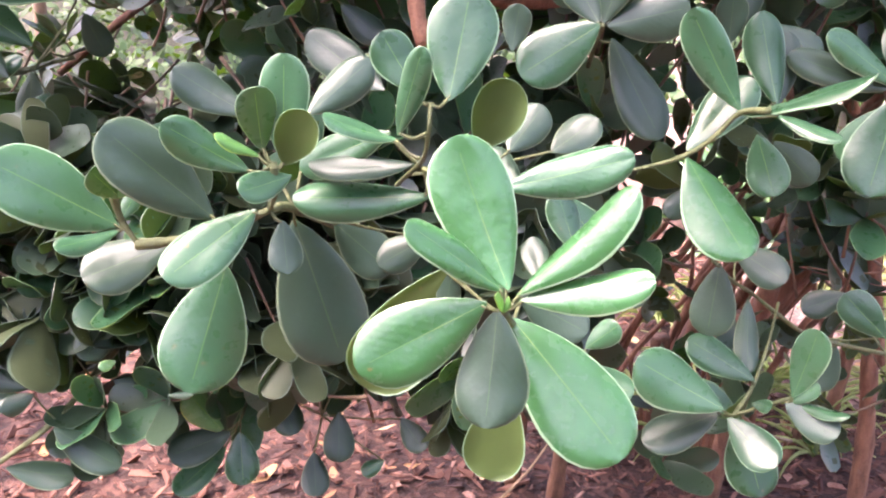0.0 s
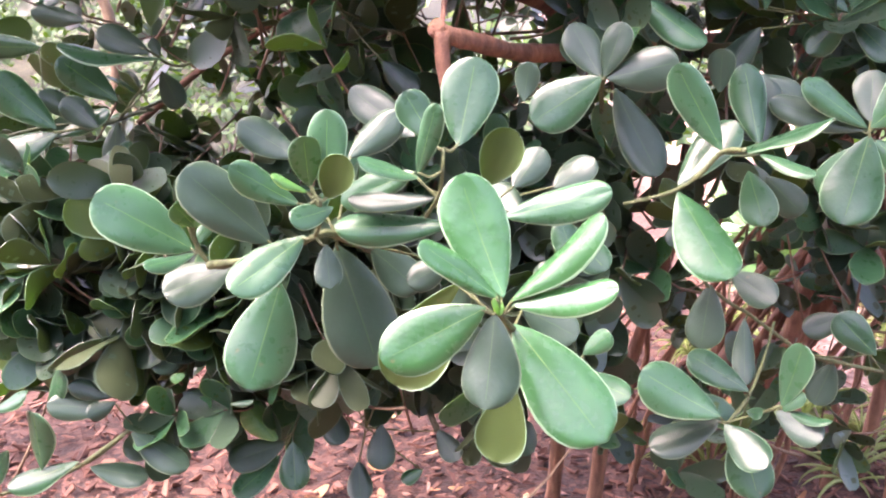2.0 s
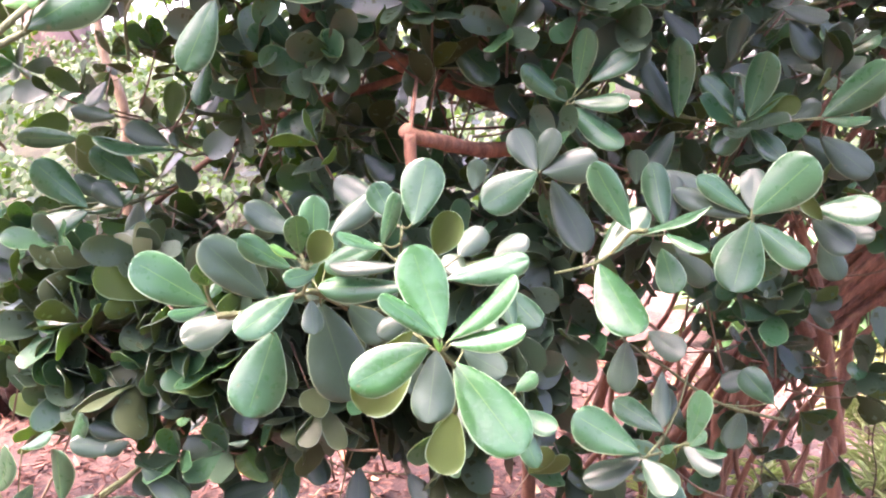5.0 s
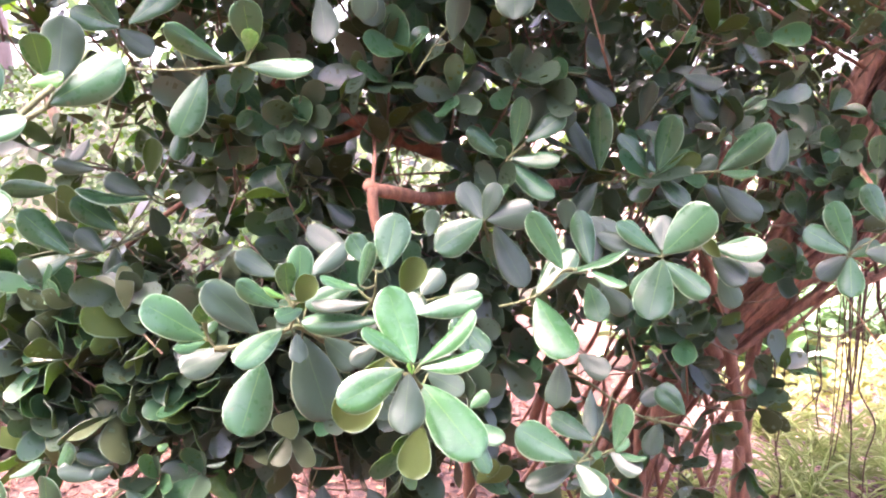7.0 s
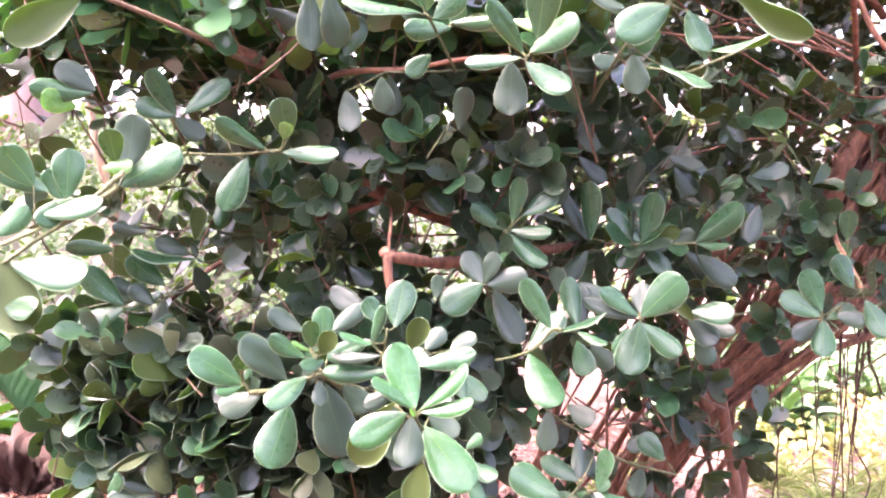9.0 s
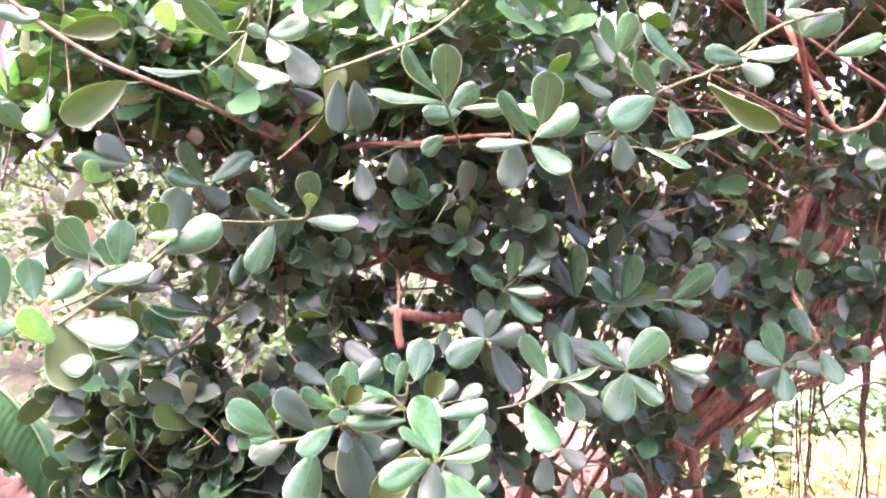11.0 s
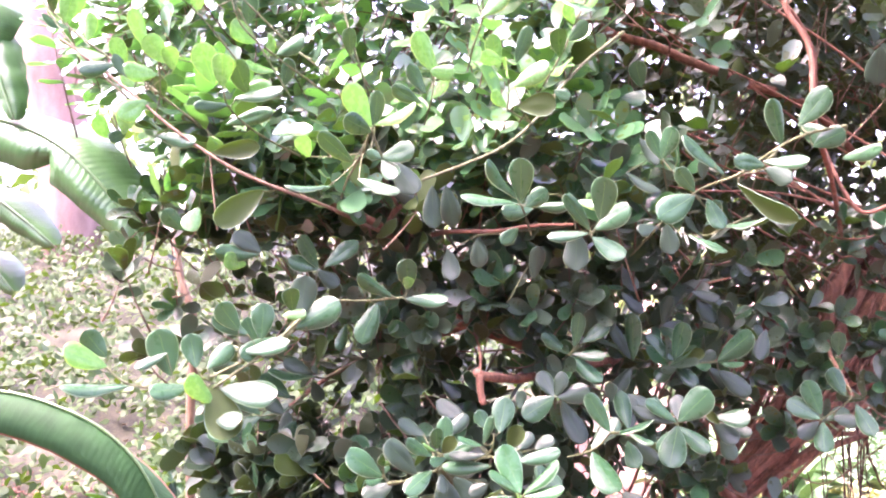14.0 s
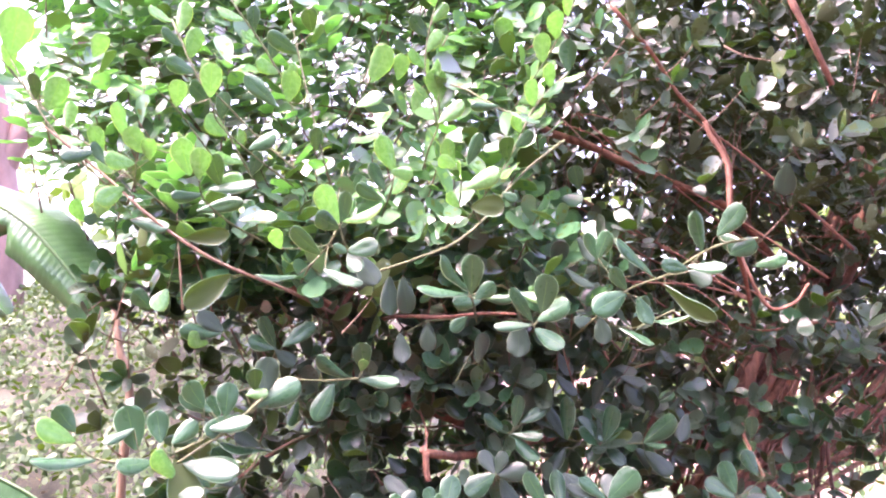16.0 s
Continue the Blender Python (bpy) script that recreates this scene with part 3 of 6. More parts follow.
sprig(
    stems=[
        (0.0020, [(-0.007, 0.530, 1.032), (-0.008, 0.530, 1.015), (-0.013, 0.560, 0.991), (-0.029, 0.660, 0.958), (-0.045, 0.750, 0.927)]),
        (0.0022, [(0.029, 0.530, 0.975), (0.010, 0.570, 0.974), (-0.014, 0.600, 0.976)]),
    ],
    leaves=[
        ((0.004, 0.530, 1.034), (0.012, 0.030, 0.060), 0.66, 2, 'n'),
        ((0.023, 0.570, 0.996), (0.022, -0.019, 0.046), 0.66, -176, 'u'),
        ((-0.015, 0.540, 1.036), (-0.024, 0.011, 0.035), 0.65, 9, 'n'),
        ((-0.027, 0.530, 1.012), (0.015, -0.009, 0.054), 0.34, -13, 'n'),
        ((0.037, 0.530, 0.980), (0.082, 0.007, 0.015), 0.37, -9, 'n'),
        ((-0.009, 0.600, 0.956), (-0.097, -0.004, -0.002), 0.36, 8, 'n'),
        ((-0.029, 0.560, 1.004), (-0.049, -0.010, 0.011), 0.34, 35, 'n'),
        ((-0.037, 0.600, 1.002), (-0.067, 0.015, -0.030), 0.41, 3, 'n'),
    ] + [
        ((-0.020, 0.600, 0.980), (-0.073, -0.002, -0.008), 0.34, 29, 'd'),
        ((0.045, 0.600, 0.989), (0.025, 0.028, 0.027), 0.66, 2, 'd'),
        ((0.081, 0.660, 0.977), (0.037, 0.025, 0.020), 0.64, -10, 'd'),
        ((0.054, 0.600, 0.965), (-0.026, 0.031, 0.022), 0.54, 6, 'd'),
        ((0.054, 0.750, 1.045), (0.006, 0.009, 0.037), 0.66, -1, 'd'),
        ((0.105, 0.660, 0.896), (-0.015, 0.026, 0.044), 0.53, 5, 'n'),
        ((0.083, 0.700, 0.857), (-0.007, 0.041, 0.022), 0.53, 6, 'd'),
    ])

sprig(
    stems=[
        (0.0040, [(-0.115, 0.560, 0.956), (-0.138, 0.565, 0.944), (-0.175, 0.570, 0.932), (-0.211, 0.570, 0.927)]),
        (0.0040, [(-0.115, 0.560, 0.956), (-0.106, 0.600, 0.946), (-0.082, 0.800, 0.864)]),
        (0.0030, [(-0.115, 0.560, 0.956), (-0.109, 0.555, 0.972), (-0.109, 0.550, 0.990)]),
    ],
    leaves=[
        ((-0.102, 0.550, 0.990), (0.003, 0.003, 0.069), 0.48, -1, 'n'),
        ((-0.115, 0.550, 0.998), (-0.003, -0.007, 0.043), 0.63, 26, 'n'),
        ((-0.102, 0.550, 0.989), (0.019, -0.018, 0.036), 0.66, -162, 'u'),
        ((-0.124, 0.550, 0.984), (-0.051, -0.017, 0.032), 0.43, 14, 'n'),
        ((-0.117, 0.550, 0.994), (-0.022, -0.020, 0.018), 0.34, 33, 'y'),
        ((-0.142, 0.630, 1.008), (-0.054, 0.003, 0.029), 0.55, 11, 'd'),
        ((-0.101, 0.640, 1.007), (0.044, 0.031, 0.036), 0.49, 0, 'd'),
        ((-0.098, 0.555, 0.981), (-0.031, -0.022, -0.009), 0.56, 2, 'n'),
    ] + [
        ((-0.154, 0.565, 0.948), (-0.058, -0.029, 0.066), 0.55, 22, 'd'),
        ((-0.124, 0.560, 0.956), (-0.050, -0.044, -0.038), 0.49, 1, 'n'),
        ((-0.158, 0.600, 0.903), (-0.026, -0.027, -0.089), 0.66, -14, 'n'),
        ((-0.107, 0.560, 0.949), (0.004, -0.009, -0.035), 0.66, -11, 'd'),
        ((-0.111, 0.620, 0.932), (0.037, -0.014, -0.109), 0.62, -23, 'd'),
        ((-0.087, 0.660, 0.919), (0.043, 0.005, -0.042), 0.66, -3, 'd'),
        ((-0.012, 0.660, 0.908), (-0.040, -0.003, -0.023), 0.66, -2, 'd'),
        ((-0.054, 0.750, 1.011), (-0.068, 0.044, 0.036), 0.46, 6, 'd'),
    ])

sprig(
    stems=[
        (0.0030, [(-0.209, 0.570, 0.927), (-0.218, 0.568, 0.944), (-0.220, 0.560, 0.967)]),
    ],
    leaves=[
        ((-0.221, 0.568, 0.941), (-0.064, -0.035, 0.052), 0.60, 22, 'n'),
        ((-0.214, 0.560, 0.963), (-0.013, -0.017, 0.023), 0.66, 16, 'n'),
        ((-0.221, 0.560, 0.962), (0.017, -0.005, 0.013), 0.46, 5, 'y'),
        ((-0.220, 0.568, 0.938), (-0.030, -0.037, -0.005), 0.34, 16, 'n'),
        ((-0.218, 0.568, 0.946), (0.008, 0.008, 0.016), 0.65, 6, 'n'),
        ((-0.205, 0.620, 0.913), (-0.057, -0.024, -0.023), 0.66, 3, 'd'),
    ])

sprig(
    stems=[
        (0.0026, [(0.154, 0.740, 0.945), (0.181, 0.745, 0.950), (0.208, 0.750, 0.958), (0.227, 0.740, 0.975), (0.244, 0.730, 0.998), (0.257, 0.700, 1.005)]),
    ],
    leaves=[
        ((0.209, 0.750, 0.956), (0.042, -0.053, -0.076), 0.60, -16, 'v'),
        ((0.244, 0.730, 1.000), (-0.048, 0.018, 0.078), 0.40, -6, 'n'),
        ((0.208, 0.750, 0.962), (0.059, 0.028, 0.060), 0.49, -19, 'n'),
        ((0.245, 0.730, 0.997), (0.080, -0.071, 0.029), 0.34, -49, 'n'),
        ((0.292, 0.780, 0.997), (-0.014, 0.032, 0.078), 0.43, -7, 'n'),
        ((0.299, 0.800, 0.993), (0.009, 0.032, 0.063), 0.53, -5, 'd'),
        ((0.292, 0.780, 0.989), (0.044, -0.041, -0.013), 0.34, -27, 'n'),
        ((0.302, 0.850, 0.959), (0.018, -0.016, -0.058), 0.66, 20, 'n'),
    ] + [
        ((0.330, 0.880, 0.947), (0.038, -0.018, -0.039), 0.66, 20, 'd'),
        ((0.265, 0.850, 1.044), (0.001, 0.003, 0.046), 0.66, -16, 'd'),
        ((0.303, 0.850, 1.063), (0.044, -0.017, -0.025), 0.51, 9, 'd'),
        ((0.358, 0.800, 1.014), (-0.051, 0.014, 0.023), 0.40, -7, 'n'),
        ((0.244, 0.850, 0.906), (-0.023, -0.002, -0.032), 0.66, 8, 'd'),
        ((0.390, 0.800, 1.014), (-0.040, 0.025, 0.044), 0.34, -8, 'n'),
        ((0.388, 0.780, 0.997), (-0.028, 0.006, -0.052), 0.66, 16, 'n'),
    ])

sprig(
    stems=[
        (0.0030, [(0.136, 0.790, 1.065), (0.140, 0.850, 1.048), (0.155, 1.000, 1.006), (0.172, 1.200, 0.924)]),
    ],
    leaves=[
        ((0.133, 0.790, 1.065), (-0.067, 0.008, -0.046), 0.66, -8, 'n'),
        ((0.139, 0.790, 1.064), (0.069, -0.010, 0.016), 0.66, 7, 'd'),
        ((0.154, 0.850, 1.049), (0.045, -0.019, -0.094), 0.46, 1, 'd'),
        ((0.136, 0.790, 1.066), (0.017, 0.000, 0.053), 0.58, -17, 'd'),
        ((0.132, 0.790, 1.066), (-0.029, 0.029, 0.048), 0.60, -2, 'd'),
    ])

sprig(
    stems=[
        (0.0026, [(0.238, 0.740, 0.865), (0.280, 0.800, 0.823), (0.309, 0.830, 0.801), (0.345, 0.850, 0.771), (0.400, 0.880, 0.732), (0.503, 0.920, 0.695)]),
        (0.0022, [(0.345, 0.850, 0.784), (0.328, 0.820, 0.750), (0.304, 0.780, 0.725), (0.278, 0.750, 0.707)]),
        (0.0022, [(0.278, 0.750, 0.707), (0.304, 0.750, 0.716), (0.325, 0.740, 0.731)]),
    ],
    leaves=[
        ((0.267, 0.750, 0.712), (-0.082, 0.028, 0.036), 0.62, 13, 'n'),
        ((0.272, 0.750, 0.703), (0.035, -0.041, -0.029), 0.66, 7, 'n'),
        ((0.300, 0.770, 0.733), (-0.061, 0.024, 0.033), 0.50, 9, 'n'),
        ((0.278, 0.790, 0.688), (-0.073, 0.002, -0.041), 0.54, 29, 'd'),
        ((0.298, 0.790, 0.682), (0.019, -0.030, -0.072), 0.66, 1, 'n'),
        ((0.326, 0.740, 0.731), (0.023, 0.009, 0.065), 0.53, -36, 'n'),
        ((0.326, 0.740, 0.725), (0.019, -0.009, 0.024), 0.56, -35, 'n'),
        ((0.320, 0.740, 0.725), (0.041, -0.026, -0.020), 0.66, 4, 'd'),
    ] + [
        ((0.331, 0.740, 0.725), (0.035, -0.034, 0.003), 0.34, -36, 'n'),
        ((0.293, 0.750, 0.719), (0.014, -0.016, 0.004), 0.66, -7, 'n'),
        ((0.245, 0.740, 0.862), (-0.011, -0.018, -0.062), 0.65, 30, 'd'),
        ((0.306, 0.830, 0.795), (-0.003, -0.026, -0.070), 0.34, 2, 'd'),
        ((0.435, 0.900, 0.715), (-0.020, -0.006, -0.053), 0.66, 23, 'd'),
        ((0.283, 0.820, 0.852), (0.045, -0.023, -0.027), 0.66, 11, 'd'),
        ((0.462, 0.850, 0.745), (-0.039, 0.025, 0.040), 0.66, -17, 'n'),
        ((0.462, 0.950, 0.757), (-0.043, 0.014, -0.027), 0.66, 11, 'd'),
    ])

sprig(
    stems=[
        (0.0020, [(0.107, 0.600, 0.839), (0.107, 0.650, 0.802), (0.113, 0.800, 0.705)]),
    ],
    leaves=[
        ((0.107, 0.600, 0.841), (0.024, -0.001, 0.020), 0.66, -9, 'n'),
    ])

sprig(
    stems=[
        (0.0020, [(0.111, 0.660, 0.791), (0.103, 0.700, 0.780), (0.088, 0.850, 0.747)]),
    ],
    leaves=[
        ((0.111, 0.660, 0.796), (0.045, -0.010, -0.019), 0.63, -16, 'n'),
        ((0.110, 0.660, 0.788), (0.025, -0.023, -0.051), 0.44, -13, 'n'),
        ((0.095, 0.720, 0.928), (0.040, -0.011, -0.044), 0.61, -9, 'n'),
    ])

sprig(
    stems=[
        (0.0030, [(-0.268, 1.000, 0.551), (-0.264, 1.050, 0.570), (-0.253, 1.100, 0.606), (-0.247, 1.200, 0.652)]),
        (0.0030, [(-0.161, 1.000, 0.561), (-0.152, 1.100, 0.590), (-0.131, 1.200, 0.618)]),
    ],
    leaves=[
        ((-0.291, 1.000, 0.534), (-0.045, 0.003, 0.055), 0.66, 24, 'y'),
        ((-0.280, 1.000, 0.534), (-0.073, -0.034, -0.022), 0.58, 17, 'd'),
        ((-0.269, 1.000, 0.535), (0.008, -0.032, -0.060), 0.66, -14, 'n'),
        ((-0.289, 1.000, 0.513), (-0.052, -0.058, -0.039), 0.46, 10, 'n'),
        ((-0.218, 1.000, 0.597), (0.024, -0.022, -0.053), 0.66, -13, 'd'),
        ((-0.181, 1.000, 0.617), (-0.068, -0.022, -0.017), 0.62, 17, 'd'),
        ((-0.139, 1.000, 0.566), (0.002, -0.030, -0.056), 0.66, -7, 'd'),
        ((-0.059, 1.000, 0.559), (0.030, -0.019, -0.037), 0.66, -8, 'd'),
    ] + [
        ((-0.081, 1.000, 0.496), (-0.029, -0.011, -0.014), 0.66, 8, 'n'),
        ((-0.174, 1.000, 0.507), (0.006, -0.029, -0.049), 0.66, -10, 'd'),
        ((-0.130, 0.950, 0.647), (-0.019, -0.014, -0.024), 0.66, -2, 'n'),
        ((-0.157, 0.950, 0.661), (-0.060, -0.000, 0.022), 0.66, 16, 'd'),
        ((-0.435, 0.850, 0.621), (0.066, 0.005, -0.052), 0.52, -36, 'd'),
        ((-0.496, 0.850, 0.570), (0.065, 0.021, -0.027), 0.52, -32, 'd'),
        ((-0.406, 0.950, 0.631), (0.044, 0.008, -0.023), 0.66, -15, 'd'),
    ])

sprig(
    stems=[
        (0.0040, [(-0.501, 0.850, 0.577), (-0.441, 0.870, 0.620), (-0.433, 0.950, 0.634), (-0.419, 1.000, 0.657), (-0.395, 1.050, 0.671), (-0.337, 1.300, 0.679)]),
    ],
    leaves=[
        ((-0.449, 0.950, 0.726), (-0.044, -0.022, -0.002), 0.66, -2, 'd'),
        ((-0.469, 0.950, 0.729), (-0.032, -0.036, -0.021), 0.57, -1, 'n'),
        ((-0.402, 0.950, 0.723), (-0.021, -0.030, -0.052), 0.66, -19, 'd'),
        ((-0.466, 0.950, 0.700), (-0.002, -0.027, -0.061), 0.66, -24, 'd'),
        ((-0.378, 0.900, 0.681), (-0.016, -0.010, -0.006), 0.66, -5, 'y'),
        ((-0.451, 0.850, 0.663), (-0.028, -0.021, -0.010), 0.66, -6, 'd'),
    ])

sprig(
    stems=[
        (0.0030, [(0.396, 0.777, 1.013), (0.428, 0.800, 1.016), (0.473, 0.840, 1.014), (0.577, 1.000, 0.980), (0.724, 1.200, 0.962)]),
    ],
    leaves=[
        ((0.398, 0.777, 1.016), (0.065, -0.017, 0.069), 0.66, -2, 'n'),
        ((0.394, 0.777, 1.015), (-0.064, 0.003, 0.047), 0.37, -4, 'n'),
        ((0.397, 0.777, 1.008), (-0.020, -0.008, -0.089), 0.66, 12, 'n'),
        ((0.401, 0.777, 1.004), (0.056, -0.030, -0.047), 0.48, 4, 'n'),
        ((0.391, 0.777, 1.013), (-0.081, 0.041, 0.019), 0.34, 2, 'd'),
        ((0.396, 0.777, 1.021), (0.007, 0.025, 0.049), 0.66, -14, 'd'),
        ((0.496, 0.840, 1.016), (0.068, -0.030, -0.001), 0.59, 0, 'n'),
        ((0.500, 0.830, 1.001), (-0.027, -0.001, 0.031), 0.53, 143, 'u'),
    ] + [
        ((0.497, 0.860, 1.000), (0.047, -0.020, -0.040), 0.66, 20, 'd'),
        ((0.525, 0.900, 0.968), (0.024, -0.016, -0.056), 0.62, 7, 'd'),
        ((0.542, 0.900, 0.981), (0.047, -0.017, -0.010), 0.57, 1, 'd'),
    ])

sprig(
    stems=[
        (0.0025, [(0.173, 0.866, 1.152), (0.162, 0.950, 1.124), (0.153, 1.100, 1.077)]),
    ],
    leaves=[
        ((0.171, 0.866, 1.152), (-0.059, -0.007, 0.046), 0.45, -3, 'n'),
        ((0.185, 0.866, 1.167), (0.016, 0.000, 0.079), 0.44, -15, 'n'),
        ((0.202, 0.866, 1.178), (0.060, -0.006, 0.041), 0.49, -1, 'n'),
        ((0.181, 0.866, 1.152), (0.073, -0.035, -0.004), 0.35, 5, 'n'),
        ((0.174, 0.866, 1.147), (0.070, -0.024, -0.055), 0.42, 2, 'n'),
        ((0.173, 0.866, 1.154), (-0.014, -0.006, 0.017), 0.66, -16, 'n'),
    ])

sprig(
    stems=[
        (0.0025, [(0.434, 0.966, 1.124), (0.479, 0.950, 1.125), (0.525, 0.930, 1.129)]),
        (0.0030, [(0.434, 0.966, 1.124), (0.456, 1.100, 1.077), (0.474, 1.300, 1.005)]),
    ],
    leaves=[
        ((0.431, 0.966, 1.126), (-0.059, 0.018, 0.063), 0.40, -8, 'n'),
        ((0.435, 0.966, 1.129), (0.026, -0.003, 0.090), 0.50, -23, 'n'),
        ((0.432, 0.966, 1.122), (-0.040, 0.008, -0.043), 0.66, -1, 'n'),
        ((0.439, 0.966, 1.117), (0.042, -0.014, -0.047), 0.58, 7, 'n'),
        ((0.452, 0.966, 1.138), (0.048, -0.022, 0.012), 0.58, -150, 'u'),
        ((0.488, 0.950, 1.125), (0.037, -0.010, 0.025), 0.66, 5, 'd'),
        ((0.525, 0.930, 1.131), (0.071, -0.040, 0.069), 0.53, -11, 'n'),
        ((0.527, 0.930, 1.128), (0.049, -0.040, -0.003), 0.34, -5, 'n'),
    ] + [
        ((0.547, 1.000, 1.102), (0.068, -0.027, -0.054), 0.52, 9, 'd'),
        ((0.336, 0.960, 1.129), (0.002, 0.005, 0.111), 0.37, -24, 'n'),
        ((0.332, 0.960, 1.110), (-0.043, 0.004, -0.060), 0.55, 12, 'd'),
        ((0.335, 0.980, 1.128), (-0.048, 0.030, 0.078), 0.34, 11, 'd'),
    ])

sprig(
    stems=[
        (0.0025, [(0.841, 1.120, 0.967), (0.880, 1.120, 0.991), (0.909, 1.100, 1.030), (0.901, 1.150, 1.070), (0.915, 1.250, 1.110)]),
    ],
    leaves=[
        ((0.837, 1.120, 0.967), (-0.072, 0.028, 0.042), 0.59, -6, 'n'),
        ((0.840, 1.120, 0.977), (-0.030, 0.025, 0.083), 0.57, -10, 'n'),
        ((0.843, 1.120, 0.960), (-0.002, -0.018, -0.074), 0.66, 22, 'n'),
        ((0.835, 1.120, 0.961), (-0.046, 0.011, -0.044), 0.66, 6, 'd'),
        ((0.869, 1.120, 0.970), (0.053, -0.024, -0.007), 0.66, 9, 'd'),
        ((0.918, 1.100, 1.007), (0.033, -0.025, -0.074), 0.53, 13, 'n'),
        ((0.892, 1.100, 1.029), (-0.028, 0.021, 0.067), 0.59, -13, 'n'),
        ((0.898, 1.150, 1.124), (0.001, 0.004, 0.062), 0.61, -9, 'n'),
    ])

sprig(
    stems=[
        (0.0025, [(0.003, 0.970, 1.258), (-0.016, 1.000, 1.226), (-0.035, 1.100, 1.213)]),
    ],
    leaves=[
        ((0.010, 0.970, 1.288), (-0.028, -0.014, 0.053), 0.66, 172, 'u'),
        ((0.014, 0.970, 1.290), (-0.103, -0.025, 0.019), 0.39, -6, 'n'),
        ((0.017, 0.970, 1.288), (0.058, -0.008, 0.011), 0.55, 7, 'n'),
        ((0.031, 0.970, 1.311), (0.003, -0.004, 0.089), 0.47, -10, 'n'),
        ((-0.020, 1.000, 1.238), (-0.032, -0.003, -0.080), 0.60, 2, 'n'),
        ((0.010, 0.970, 1.243), (0.064, 0.003, -0.067), 0.52, -2, 'n'),
        ((-0.011, 1.000, 1.285), (-0.089, 0.010, 0.037), 0.58, -3, 'd'),
        ((0.021, 1.000, 1.280), (0.060, 0.003, -0.021), 0.66, 18, 'd'),
    ])

sprig(
    stems=[
        (0.0025, [(-0.346, 0.720, 1.277), (-0.271, 0.710, 1.276), (-0.192, 0.700, 1.283)]),
        (0.0030, [(-0.346, 0.720, 1.277), (-0.418, 0.850, 1.262), (-0.528, 1.100, 1.218)]),
    ],
    leaves=[
        ((-0.180, 0.700, 1.299), (-0.006, -0.022, 0.064), 0.66, 9, 'n'),
        ((-0.186, 0.700, 1.299), (0.009, -0.017, 0.029), 0.66, 22, 'y'),
        ((-0.213, 0.700, 1.284), (-0.073, -0.034, 0.044), 0.35, 0, 'n'),
        ((-0.188, 0.700, 1.280), (0.089, 0.003, -0.004), 0.38, 6, 'n'),
        ((-0.246, 0.710, 1.271), (-0.037, -0.016, -0.083), 0.52, -7, 'n'),
        ((-0.284, 0.710, 1.328), (0.007, 0.005, -0.042), 0.36, -24, 'd'),
        ((-0.389, 0.800, 1.342), (-0.065, -0.010, 0.022), 0.60, -2, 'n'),
        ((-0.389, 0.800, 1.344), (-0.042, -0.019, 0.071), 0.44, 16, 'n'),
    ] + [
        ((-0.376, 0.800, 1.347), (0.072, 0.019, 0.057), 0.44, 15, 'n'),
        ((-0.391, 0.800, 1.339), (0.043, 0.016, -0.034), 0.66, 8, 'd'),
    ])

sprig(
    stems=[
        (0.0040, [(-0.529, 0.470, 1.142), (-0.486, 0.500, 1.164), (-0.445, 0.530, 1.188), (-0.397, 0.560, 1.221), (-0.374, 0.620, 1.250), (-0.346, 0.720, 1.277)]),
    ],
    leaves=[
        ((-0.394, 0.560, 1.226), (0.087, 0.017, 0.051), 0.58, 13, 'n'),
        ((-0.396, 0.560, 1.258), (-0.002, -0.021, 0.049), 0.66, 22, 'n'),
        ((-0.416, 0.560, 1.251), (0.048, -0.015, 0.005), 0.46, 9, 'y'),
        ((-0.382, 0.560, 1.246), (0.008, 0.019, 0.081), 0.64, 9, 'd'),
        ((-0.460, 0.530, 1.205), (-0.022, 0.001, 0.043), 0.66, 14, 'n'),
        ((-0.424, 0.560, 1.209), (-0.061, -0.062, -0.038), 0.42, -16, 'n'),
        ((-0.505, 0.750, 1.378), (-0.056, -0.014, 0.042), 0.64, 6, 'd'),
        ((-0.536, 0.750, 1.351), (-0.042, -0.042, 0.012), 0.66, -24, 'y'),
    ] + [
        ((-0.508, 0.750, 1.374), (-0.088, -0.038, 0.004), 0.43, -10, 'n'),
        ((-0.484, 0.500, 1.225), (-0.036, -0.017, 0.052), 0.66, 9, 'n'),
    ])

